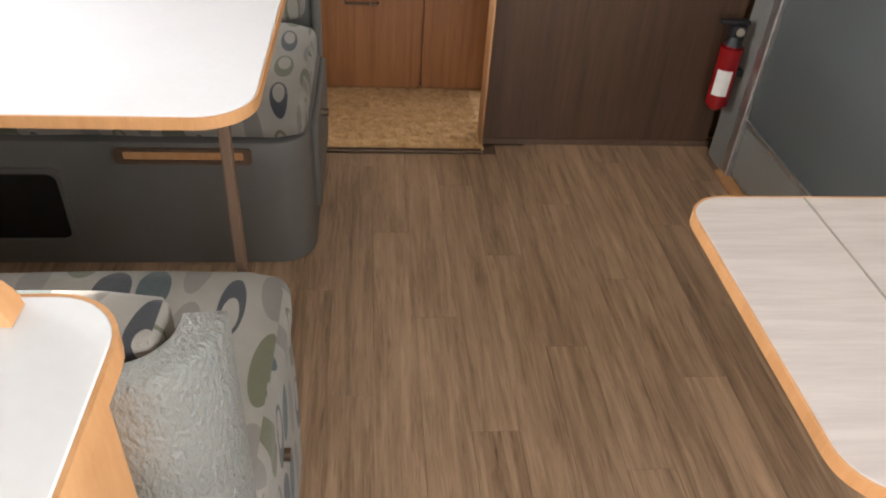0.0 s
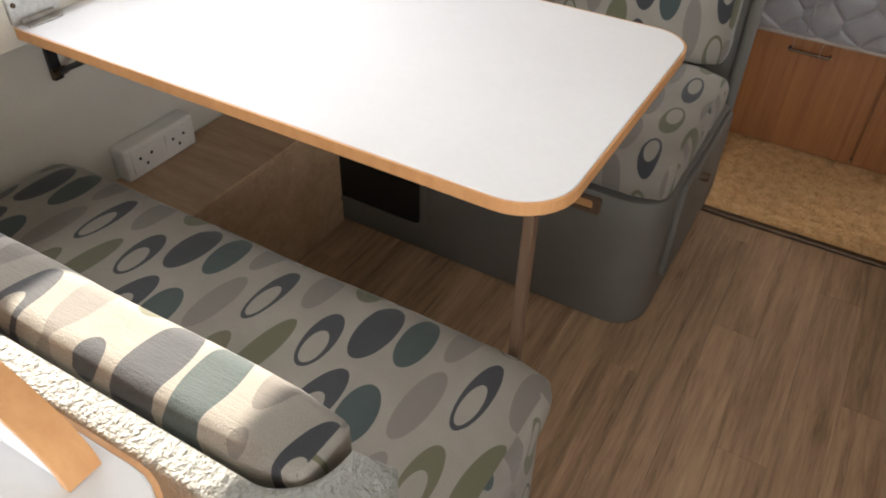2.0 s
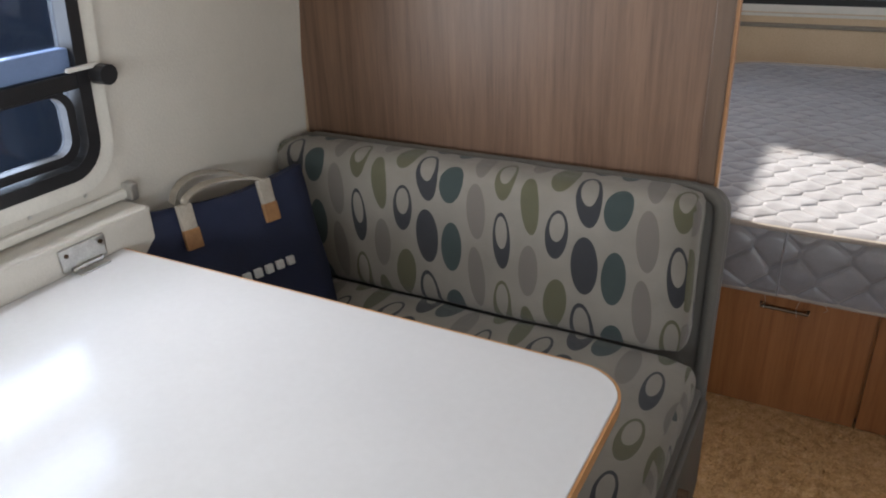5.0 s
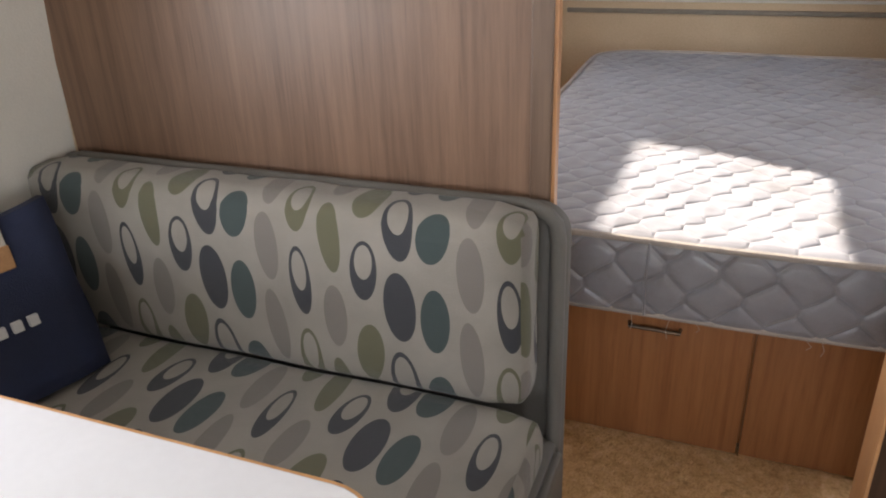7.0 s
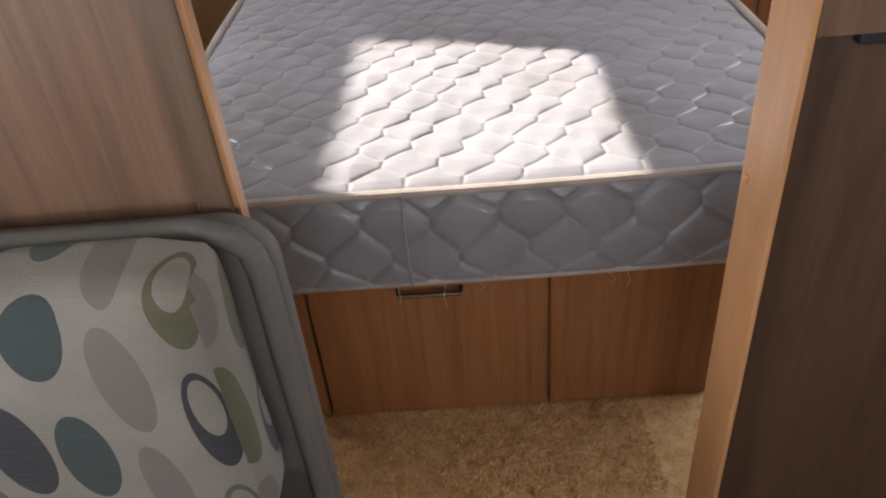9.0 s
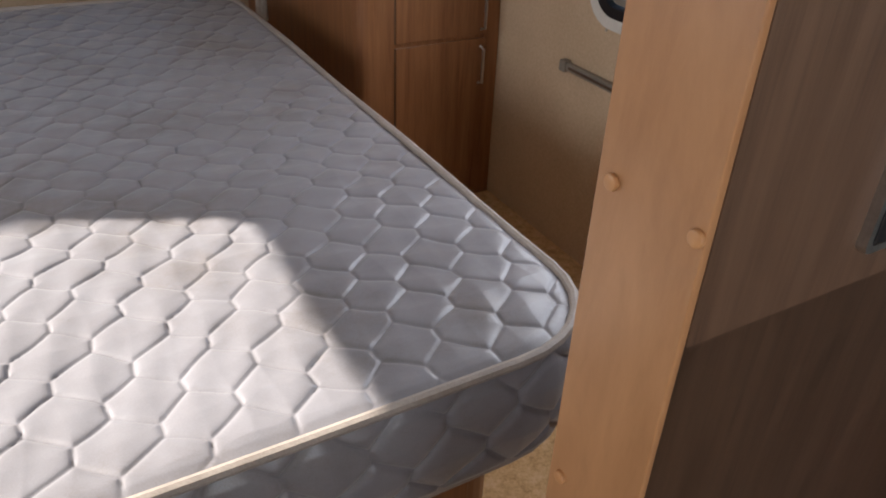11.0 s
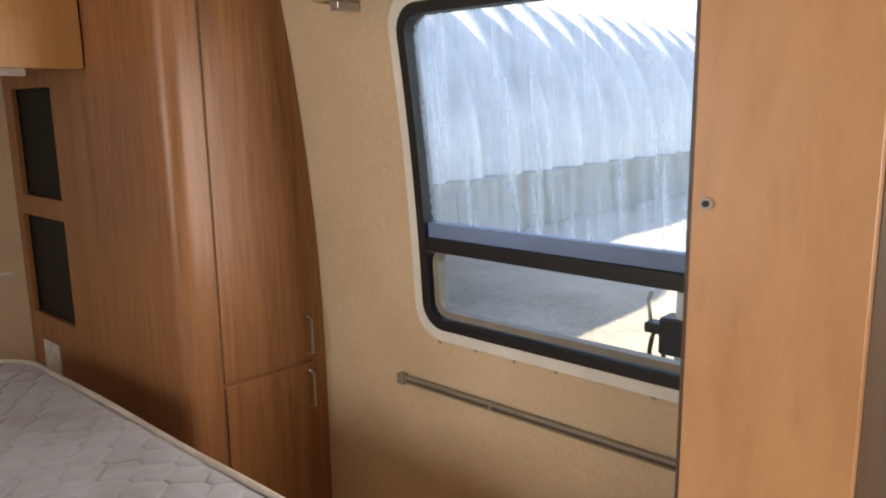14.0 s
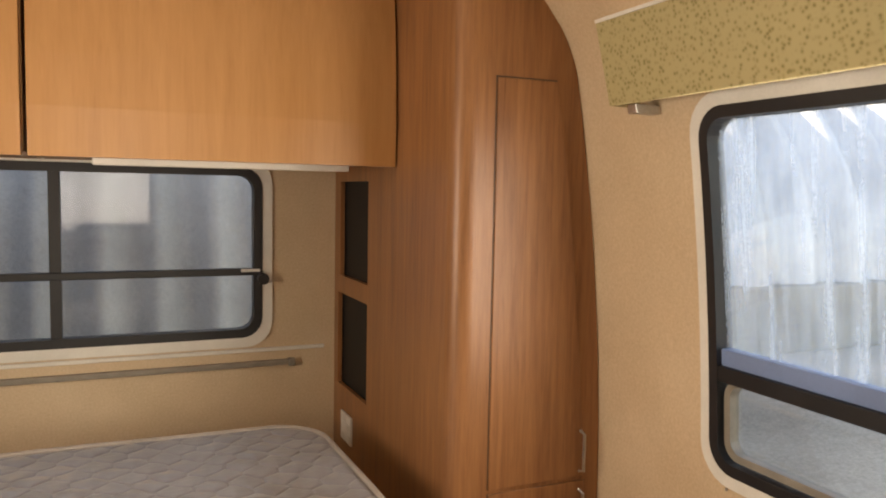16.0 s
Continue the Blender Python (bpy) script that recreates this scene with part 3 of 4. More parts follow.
cr = curtain_rail("curtain_rail", box(-1.1, 0.335, Y1 - 0.020, Y1 - 0.001, 0.648, 0.668, 0.004), "grey metal curtain rail under the rear window")
part("end_cap", box(0.325, 0.35, Y1 - 0.026, Y1 - 0.001, 0.644, 0.672, 0.004), "railgrey", cr)
cr = curtain_rail("curtain_rail", warp(box(0.001, 0.016, 0.3, 1.87, 0.795, 0.812, 0.004), -1, XL), "white metal curtain rail under the dinette window")
cr.children[0].data.materials[0] = M["white"]
part("end_cap", warp(box(0.001, 0.03, 1.862, 1.88, 0.79, 0.825, 0.004), -1, XL), "alu", cr)

# daylight through the openings; side and front lamps are added fill at unseen windows
window_light("day_right_window", (XR - 0.10, 3.2, 1.08), (-1, 0, -0.05), 0.86, 0.66, 2.8)
window_light("day_left_window", (XL - 0.10, 1.38, 1.10), (1, 0, -0.05), 0.8, 0.42, 9)
window_light("day_bedroom_window", (XL - 0.10, 3.59, 1.12), (1, 0, 0), 0.7, 0.62, 4.0)
window_light("day_side_window", (XD + 0.10, -0.3, 1.2), (-1, 0, -0.1), 1.15, 0.45, 10)
window_light("day_front_window", (-0.2, Y0 - 0.10, 1.2), (0, 1, -0.12), 1.3, 0.7, 7)


# ---- tall cabinet beside the bed ----
FC, SX = 4.056, 0.50
tc = thing("tall_cabinet", "tall cherry wood cabinet with rounded corner and two open niches", "cabinet")
R = 0.05
N1, N2 = (4.717, 5.03, 0.975, 1.31), (4.717, 5.05, 0.58, 0.912)
wall_tmp = wall_sheet("side_panel", FC + R, Y1 - 0.004, 0, ZC, [N1, N2], "cherry", "", lambda a, z, d: (SX - d, a, z), 0.016)
wall_tmp.parent = tc
for k in ("category", "kind"):
    del wall_tmp[k]
arc = [(SX + R - R * math.cos(radians(90 * k / 8)), FC + R - R * math.sin(radians(90 * k / 8))) for k in range(9)]
arci = [(SX + R - (R - 0.015) * math.cos(radians(90 * k / 8)), FC + R - (R - 0.015) * math.sin(radians(90 * k / 8))) for k in range(9)]
smooth(part("corner_post", prism(arc + arci[::-1], "z", 0, ZC), "cherry", tc, "rounded cherry wood corner post"))
zs = [ZC * k / 48 for k in range(49)]
front = bmesh.new()
fr = [[front.verts.new((x, y, z)) for x, y in ((SX + R, FC), (XR - bulge(z) - 0.003, FC), (XR - bulge(z) - 0.003, FC + 0.014), (SX + R, FC + 0.014))] for z in zs]
for a, c in zip(fr, fr[1:]):
    for k in range(4):
        front.faces.new((a[k], a[(k + 1) % 4], c[(k + 1) % 4], c[k]))
front.faces.new(fr[0])
front.faces.new(fr[-1])
part("front_frame", front, "cherry", tc)
# solid black boxes just behind the holes stand in for the niches' shade
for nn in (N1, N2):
    part("niche", box(SX + 0.020, SX + 0.24, nn[0] - 0.012, nn[1] + 0.012, nn[2] - 0.012, nn[3] + 0.012), "dark", tc, "niche closed by a black box standing in for its inner shade")
up = [(0.605, 0.530), (0.890, 0.530), (0.875, 0.75), (0.848, 1.05), (0.815, 1.32), (0.774, 1.563), (0.605, 1.563)]
lowp = [(0.605, 0.10), (0.897, 0.10), (0.893, 0.518), (0.605, 0.518)]
for pts, hz in ((up, 0.60), (lowp, 0.44)):
    sh = [(0.748 + (a - 0.748) * 1.02 + 0.0, b + (0.004 if b > 0.9 or b < 0.3 else 0)) for a, b in pts]
    part("shadow_gap", prism(sh, "y", FC - 0.0015, FC + 0.004), "trimdark", tc)
    dr = part("door", prism(pts, "y", FC - 0.006, FC + 0.002, 0.0015), "cherry", tc)
    part("handle", tube([(0.877, FC - 0.006, hz + 0.055), (0.877, FC - 0.026, hz + 0.05), (0.877, FC - 0.026, hz - 0.05), (0.877, FC - 0.006, hz - 0.055)], 0.004), "steel", dr, "thin chrome bar handle")
for ya, yb in ((4.86, 4.915), (4.925, 4.98)):
    sw = thing("light_switch", "white plastic switch plate on the cabinet side", "switch", "switch plates by the bed")
    part("plate", box(SX - 0.008, SX - 0.0005, ya, yb, 0.395, 0.495, 0.002), "plate", sw)
    part("rocker", box(SX - 0.012, SX - 0.007, ya + 0.016, yb - 0.016, 0.425, 0.465, 0.002), "plate", sw)

# overhead cabinets above the rear window
for xa, xb in ((-1.16, -0.448), (-0.440, 0.497)):
    oc = thing("overhead_cabinet", "honey brown wooden overhead cabinet above the rear window", "cabinet", "overhead cabinets over the bed")
    part("body", box(xa, xb, 4.50, Y1 - 0.004, 1.36, 1.88, 0.002), "overhead", oc)
    prof = [(4.456, 1.350), (4.498, 1.350), (4.498, 1.87), (4.486, 1.87), (4.470, 1.75), (4.458, 1.60), (4.453, 1.47)]
    part("door", prism(prof, "x", xa + 0.003, xb - 0.003, 0.002), "overhead", oc)
tagged(part("trim_overhead_valance", box(-0.3, 0.40, 4.60, 4.62, 1.335, 1.358, 0.004), "white"), "white strip under the overhead cabinets", "trim", kind="structure")

# valance over the side window
va = thing("valance", "yellow-green patterned cloth valance over the side window", "valance")
part("cloth", warp(box(0.075, 0.085, 2.60, 3.83, 1.482, 1.660, 0.003), 1, XR), "valance", va)
part("end_return", warp(box(0.004, 0.075, 3.82, 3.83, 1.482, 1.660, 0.002), 1, XR), "valance", va)
part("top_board", warp(box(0.004, 0.084, 2.60, 3.83, 1.660, 1.667, 0.001), 1, XR), "white", va)
part("bracket", warp(box(0.004, 0.07, 3.755, 3.785, 1.462, 1.482, 0.002), 1, XR), "alu", va)

# ---- bed ----
bd = thing("bed_base", "cherry wood bed base with drawers under the mattress", "bed base")
part("carcass", prism(rrect(-0.66, 0.205, 2.858, 4.68, (0.01, 0.07, 0.01, 0.01)), "z", 0.03, 0.376, 0.002), "drawer", bd)
part("plinth", box(-0.64, 0.16, 2.88, 4.66, 0.0, 0.03), "trimdark", bd)
part("side_strip", box(-0.66, -0.608, 2.842, 2.858, 0.012, 0.372, 0.002), "drawer", bd)
d1 = part("drawer_front", box(-0.602, -0.180, 2.840, 2.858, 0.012, 0.368, 0.002), "drawer", bd)
part("handle", tube([(-0.44, 2.840, 0.322), (-0.44, 2.822, 0.322), (-0.33, 2.822, 0.320), (-0.33, 2.840, 0.320)], 0.0045), "bronze", d1, "bronze wire pull handle")
part("drawer_front", box(-0.174, 0.130, 2.840, 2.858, 0.012, 0.368, 0.002), "drawer", bd)

MX0, MX1, MY0, MY1, MZ0, MZ1 = -0.86, 0.318, 2.780, 4.68, 0.380, 0.560


def puff(u, v, w=0.088, h=0.078):
    """Quilting: 1 in the middle of a six-sided pocket, 0 at its seam."""
    a = np.stack([np.mod(u + w / 2, w) - w / 2, np.mod(v + h * 0.75, h * 1.5) - h * 0.75])
    b = np.stack([np.mod(u, w) - w / 2, np.mod(v, h * 1.5) - h * 0.75])
    da, db = (a ** 2).sum(0), (b ** 2).sum(0)
    across = np.where(da < db, w / 2 - np.abs(a[0]), w / 2 - np.abs(b[0]))
    slant = np.abs(da - db) / (2 * math.hypot(w / 2, h * 0.75))
    return np.clip(np.minimum(across, slant) / (w / 2), 0, 1)


mt = thing("mattress", "bare grey-mauve quilted mattress with taped edges and rounded corner", "mattress")


def grid_mesh(name, U, V, fn, material, parent):
    uu, vv = np.meshgrid(U, V, indexing="ij")
    co = fn(uu, vv).reshape(-1, 3)
    n, m = len(U), len(V)
    idx = np.arange(n * m).reshape(n, m)
    fc = np.stack([idx[:-1, :-1], idx[1:, :-1], idx[1:, 1:], idx[:-1, 1:]], -1).reshape(-1, 4)
    me = bpy.data.meshes.new(name)
    me.from_pydata(co.tolist(), [], fc.tolist())
    me.materials.append(M[material])
    ob = new(name, me)
    ob.parent = parent
    me.shade_smooth()
    return ob


CR = 0.16


def mattress_top(u, v):
    # squeeze the front corners to the rounded plan
    x, y = u.copy(), v.copy()
    for cx, s in ((MX1 - CR, 1), (MX0 + CR, -1)):
        for cy, q in ((MY0 + CR, -1), (MY1 - CR, 1)):
            dx, dy = (u - cx) * s, (v - cy) * q
            inn = (dx > 0) & (dy > 0)
            r = np.sqrt(dx ** 2 + dy ** 2) + 1e-9
            k = np.where(inn, np.maximum(dx, dy) / r, 1)
            x = np.where(inn, cx + s * dx * k, x)
            y = np.where(inn, cy + q * dy * k, y)
    e = np.minimum(np.minimum(u - MX0, MX1 - u), np.minimum(v - MY0, MY1 - v))
    wx, wy = x + 0.005 * np.sin(31 * y + 9 * x), y + 0.005 * np.sin(27 * x - 12 * y)
    pq = puff(wx, wy)
    pf = 0.6 * (1 - np.exp(-pq / 0.07)) + 0.5 * pq + 0.25 * pq * np.sin(19 * x + 7) * np.sin(17 * y)
    sag = 0.004 * np.sin(3.1 * x + 1.0) * np.cos(2.3 * y) + 0.0035 * np.sin(13 * x + 5 * y) * np.sin(11 * y - 2 * x) + 0.0016 * np.sin(67 * x + 23 * y) * np.sin(59 * y - 31 * x)
    z = MZ1 - 0.006 + 0.0058 * pf * np.clip(e / 0.03, 0, 1) + sag * np.clip(e / 0.1, 0, 1) - 0.004 * np.clip(1 - e / 0.02, 0, 1)
    return np.stack([x, y, z], -1)


grid_mesh("quilted_top", np.linspace(MX0, MX1, 520), np.linspace(MY0, MY1, 840), mattress_top, "quilt", mt)
plan = rrect(MX0, MX1, MY0, MY1, CR, 10)
seg = [math.dist(plan[i], plan[(i + 1) % len(plan)]) for i in range(len(plan))]
total = sum(seg)


def along(s):
    s = s % total
    for i, L in enumerate(seg):
        if s <= L:
            a, b = plan[i], plan[(i + 1) % len(plan)]
            t = s / max(L, 1e-9)
            return a[0] + (b[0] - a[0]) * t, a[1] + (b[1] - a[1]) * t
        s -= L
    return plan[0]


def mattress_side(u, v):
    xs = np.array([along(s) for s in u[:, 0]])
    a, b = np.array([along(s - 0.01) for s in u[:, 0]]), np.array([along(s + 0.01) for s in u[:, 0]])
    d = b - a
    d /= np.linalg.norm(d, axis=1)[:, None] + 1e-9
    nrm = np.stack([d[:, 1], -d[:, 0]], -1)
    pq = puff(u + 0.006 * np.sin(40 * v + 5 * u), v + 0.006 * np.sin(23 * u), 0.105, 0.085)
    pf = 0.75 * (1 - np.exp(-pq / 0.07)) + 0.35 * pq
    h = (v - MZ0) / (MZ1 - MZ0)
    out = 0.010 * pf * np.clip(np.minimum(h, 1 - h) / 0.12, 0, 1) + 0.008 * np.sin(np.pi * h)
    return np.stack([xs[:, 0][:, None] + nrm[:, 0][:, None] * out, xs[:, 1][:, None] + nrm[:, 1][:, None] * out, v - 0.004], -1)


grid_mesh("quilted_side", np.linspace(0, total, 2000), np.linspace(MZ0, MZ1 - 0.004, 70), mattress_side, "quilt", mt)
part("underside", prism(rrect(MX0 + 0.004, MX1 - 0.004, MY0 + 0.004, MY1 - 0.004, CR), "z", MZ0, MZ0 + 0.01), "quilt", mt)
ringpts = [along(total * k / 160) for k in range(160)]
for z, r in ((MZ1 - 0.006, 0.0075), (MZ0 + 0.004, 0.007)):
    smooth(part("edge_tape", tube([(x, y, z + 0.002 * math.sin(7 * x + 9 * y)) for x, y in ringpts], r, True), "tape", mt, "beige edge tape"))
part("side_seam", tube([(-0.406, MY0 - 0.008, MZ0 + 0.005), (-0.407, MY0 - 0.021, 0.44), (-0.407, MY0 - 0.021, 0.50), (-0.406, MY0 - 0.008, MZ1 - 0.008)], 0.0028), "quilt", mt)
for x, dx, ln in ((-0.432, 0.004, 0.035), (-0.352, -0.006, 0.045), (-0.09, 0.012, 0.02), (-0.06, 0.006, 0.03), (-0.30, 0.01, 0.018)):
    part("loose_thread", tube([(x, MY0 - 0.006, MZ0 + 0.002), (x + dx, MY0 - 0.012, MZ0 - ln * 0.5), (x + dx * 0.3, MY0 - 0.010, MZ0 - ln)], 0.0007, n=5), "tape", mt, "loose hanging thread")

# ---- tall cupboard that forms the other side of the passage ----
cb = thing("tall_cupboard", "wood-grain cupboard with honey-coloured end board by the passage, shade coloured into its lower panel", "cupboard")
# darker wood paints the shade below the overhanging upper panel
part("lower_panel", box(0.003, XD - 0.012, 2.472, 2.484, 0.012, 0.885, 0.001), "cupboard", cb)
part("upper_panel", prism(rrect(0.003, 0.75, 0.885, 1.93, 0.002), "y", 2.4415, 2.455), "partition", cb)
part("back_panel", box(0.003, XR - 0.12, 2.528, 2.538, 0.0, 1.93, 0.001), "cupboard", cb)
part("skirting", box(0.009, XD - 0.006, 2.464, 2.4715, 0.0, 0.018, 0.001), "trimdark", cb)
eb = part("end_board", box(-0.003, 0.003, 2.442, 2.533, 0.0, 1.94, 0.001), "honey", cb, "honey-coloured end board")
part("latch", box(0.05, 0.085, 2.456, 2.4718, 0.868, 0.8845, 0.002), "black", cb)
part("oven_frame", ring(rrect(0.142, 0.64, 0.915, 1.26, 0.006), rrect(0.147, 0.635, 0.920, 1.255, 0.006), "y", 2.434, 2.4425), "steel", cb)
part("oven_door", box(0.1475, 0.6345, 2.433, 2.440, 0.9205, 1.2545, 0.002), "blackgloss", cb, "black glossy oven door")
for y, z in ((2.518, 0.961), (2.447, 0.960), (2.518, 0.70), (2.447, 1.45)):
    smooth(part("screw_cap", prism([(y + 0.0058 * math.cos(k * 0.3927), z + 0.0058 * math.sin(k * 0.3927)) for k in range(16)], "x", -0.0072, -0.0025, 0.0018), "beech", eb))
part("peg_socket", cyl_x(-0.0052, -0.0025, 2.524, 1.19, 0.0036), "railgrey", eb)
part("peg_hole", cyl_x(-0.006, -0.004, 2.524, 1.19, 0.0018), "dark", eb)

# ---- threshold ----
ts = tagged(part("trim_threshold", box(-0.526, -0.004, 2.394, 2.414, 0.0, 0.011, 0.003), "bronze"), "dark metal threshold strip between vinyl and carpet", "trim", kind="structure")


# ---- cushions and benches ----
def uv_metres(ob, lean=1):
    """UV in metres: across by x (y on end faces), upward by height and depth."""
    me = ob.data
    uvl = me.uv_layers.new(name="UVMap")
    for p in me.polygons:
        n = p.normal
        for li in p.loop_indices:
            c = me.vertices[me.loops[li].vertex_index].co
            if abs(n.x) > 0.75:
                uv = (c.y + 0.02, c.z + 0.031)
            else:
                uv = (c.x, c.z + lean * c.y + 0.05)
            uvl.data[li].uv = uv
    return ob


def cushion(name, x0, x1, y0, y1, z0, z1, parent, r=0.03, crown=0.012, rc=0.05, up="z", lean=1):
    """Soft boxed cushion with a crowned face."""
    bm = box(x0, x1, y0, y1, z0, z1)
    bmesh.ops.subdivide_edges(bm, edges=bm.edges[:], cuts=14, use_grid_fill=True)
    cx, cy, cz = (x0 + x1) / 2, (y0 + y1) / 2, (z0 + z1) / 2
    hx, hy, hz = (x1 - x0) / 2, (y1 - y0) / 2, (z1 - z0) / 2
    for v in bm.verts:
        p = v.co - Vector((cx, cy, cz))
        q = Vector((max(-hx + r, min(hx - r, p.x)), max(-hy + r, min(hy - r, p.y)), max(-hz + r, min(hz - r, p.z))))
        # push outer rows towards the rim so that the rounding has enough rows
        d = p - q
        if d.length > 1e-6:
            p = q + d.normalized() * min(r, d.length) if d.length > r else p
        if up == "z":
            k = max(0, 1 - (p.x / hx) ** 4) * max(0, 1 - (p.y / hy) ** 4)
            p.z += crown * k * (1 if p.z > 0 else 0)
        else:
            k = max(0, 1 - (p.x / hx) ** 4) * max(0, 1 - (p.z / hz) ** 4)
            p.y += (-crown if up == "-y" else crown) * k * (1 if (p.y < 0) == (up == "-y") else 0)
        p += 0.003 * Vector((noise.noise(p * 9), noise.noise(p * 9 + Vector((5, 0, 0))), noise.noise(p * 9 + Vector((0, 7, 0)))))
        v.co = p + Vector((cx, cy, cz))
    ob = part(name, bm, "fabric", parent)
    ob.data.shade_smooth()
    uv_metres(ob, lean)
    return ob


b2 = thing("dinette_bench", "grey vinyl dinette bench with oval-patterned cushions against the partition", "bench", "dinette benches")
smooth(part("base", prism(rrect(XL + 0.01, -0.495, 1.842, 2.37, (0.005, 0.085, 0.02, 0.005)), "z", 0.0, 0.345, 0.008), "greyvinyl", b2))
cushion("seat_cushion", XL + 0.015, -0.497, 1.835, 2.30, 0.345, 0.462, b2, 0.042, 0.010)
bk = cushion("back_cushion", XL + 0.02, -0.530, 2.275, 2.378, 0.452, 0.790, b2, 0.036, 0.014, up="-y")
sh = rrect(XL + 0.02, -0.492, 0.0, 0.776, (0.0, 0.02, 0.05, 0.01))
smooth(part("back_shell", prism(sh, "y", 2.382, 2.416, 0.012, 3), "piping", b2, "grey padded bench back"))
smooth(part("end_roll", tube([(-0.506, 2.375, 0.02), (-0.504, 2.372, 0.40), (-0.506, 2.374, 0.725), (-0.511, 2.375, 0.752), (-0.524, 2.378, 0.764), (-0.56, 2.386, 0.772), (-1.46, 2.390, 0.772)], 0.013, n=10), "piping", b2, "grey padded edge roll"))
smooth(part("flap", prism(rrect(1.95, 2.36, 0.09, 0.34, 0.03), "x", -0.497, -0.481, 0.006), "greyvinyl", b2))
kb = part("turn_button", cyl_x(-0.482, -0.462, 2.09, 0.298, 0.010), "bronze", b2, "dark metal turn button")
part("finger_slot", ring(rrect(-0.925, -0.625, 0.292, 0.332, 0.008), rrect(-0.908, -0.642, 0.302, 0.324, 0.006), "y", 1.834, 1.846), "trimdark", b2)
part("finger_rail", box(-0.908, -0.642, 1.836, 1.846, 0.302, 0.324, 0.003), "beech", b2, "orange wooden rail")
vt = part("vent_frame", ring(rrect(-1.345, -1.05, 0.070, 0.278, 0.03), rrect(-1.332, -1.063, 0.083, 0.265, 0.022), "y", 1.832, 1.845), "greyvinyl", b2)
# no hole behind: the vent's dark inside is a black plate
part("vent_opening", prism(rrect(-1.333, -1.062, 0.082, 0.266, 0.022), "y", 1.838, 1.8425), "dark", b2, "flat black plate painted as the shade inside the vent")

b1 = thing("dinette_bench", "grey vinyl dinette bench with oval-patterned cushions beside the side table", "bench", "dinette benches")
smooth(part("base", prism(rrect(XL + 0.01, -0.497, 0.80, 1.235, (0.01, 0.06, 0.09, 0.005)), "z", 0.0, 0.345, 0.008), "hide", b1))
cushion("seat_cushion", XL + 0.015, -0.478, 0.86, 1.268, 0.345, 0.462, b1, 0.045, 0.010, lean=-1)
cushion("back_cushion", XL + 0.02, -0.545, 0.808, 0.894, 0.455, 0.732, b1, 0.022, 0.008, up="y", lean=-1)
# wrapped back: a sheet that turns the corner round the end of the cushion
out = [(XL + 0.02, 0.765)] + [(-0.585 + 0.095 * math.sin(radians(a)), 0.86 - 0.095 * math.cos(radians(a))) for a in range(0, 97, 8)] + []
inn = [(XL + 0.02, 0.80)] + [(-0.585 + 0.052 * math.sin(radians(a)), 0.86 - 0.060 * math.cos(radians(a))) for a in range(0, 97, 8)] + []
smooth(part("back_shell", prism(out + inn[::-1], "z", 0.0, 0.722, 0.010, 3), "hide", b1, "embossed grey vinyl bench back"))
kb = part("turn_button", cyl_x(-0.495, -0.470, 1.02, 0.30, 0.010), "bronze", b1, "dark metal turn button")
cushion("end_facing", -0.512, -0.479, 0.875, 1.215, 0.04, 0.415, b1, 0.014, 0.0)

# ---- dinette table ----
TX = -1.46
dt = thing("dinette_table", "white laminate drop-leaf table with orange wood edging hinged to the wall", "table")
tp = rrect(TX + 0.022, -0.512, 1.222, 1.783, (0.004, 0.075, 0.065, 0.004), 8)
part("tabletop", prism(tp, "z", 0.7185, 0.7365, 0.0015), "whitetop", dt)
tpo = rrect(TX + 0.022, -0.5085, 1.2185, 1.7865, (0.004, 0.0785, 0.0685, 0.004), 8)
part("edge_band", ring(tpo, tp, "z", 0.718, 0.7355), "beech", dt, "orange wood edge band")
lg = part("leg", box(-0.566, -0.550, 1.266, 1.284, 0.0, 0.716, 0.003), "trimdark", dt, "dark brown folding leg")
part("foot", box(-0.576, -0.540, 1.258, 1.288, 0.0, 0.012, 0.003), "black", lg)
for y in (1.262, 1.705):
    hg = part("hinge", box(TX + 0.020, TX + 0.026, y - 0.045, y + 0.045, 0.740, 0.782, 0.003), "steel", dt, "zinc hinge plate")
    part("knuckle", tube([(TX + 0.028, y - 0.03, 0.742), (TX + 0.028, y + 0.03, 0.742)], 0.005), "steel", hg)
    part("hinge_leaf", box(TX + 0.026, TX + 0.05, y - 0.03, y + 0.03, 0.7365, 0.7395, 0.001), "steel", hg)
    for q in (-0.034, 0.034):
        part("screw", cyl_x(TX + 0.026, TX + 0.0285, y + q, 0.770, 0.004), "bronze", hg)
br = thing("table_bracket", "dark steel fold-out bracket under the table at the wall", "bracket")
part("upright", box(XL + 0.003, XL + 0.014, 1.302, 1.322, 0.585, 0.699, 0.002), "black", br)
part("top_bar", box(XL + 0.070, TX + 0.17, 1.305, 1.319, 0.706, 0.7175, 0.002), "black", br)
part("arm", tube([(XL + 0.014, 1.312, 0.600), (TX + 0.155, 1.312, 0.707)], 0.0055), "black", br)
part("pivot", tube([(XL + 0.018, 1.298, 0.602), (XL + 0.018, 1.326, 0.602)], 0.008), "bronze", br)
wb = thing("wall_board", "white board along the wall behind the table", "board")
part("board", box(XL + 0.008, TX + 0.019, 0.3, 1.86, 0.700, 0.790, 0.003), "wallwhite", wb)

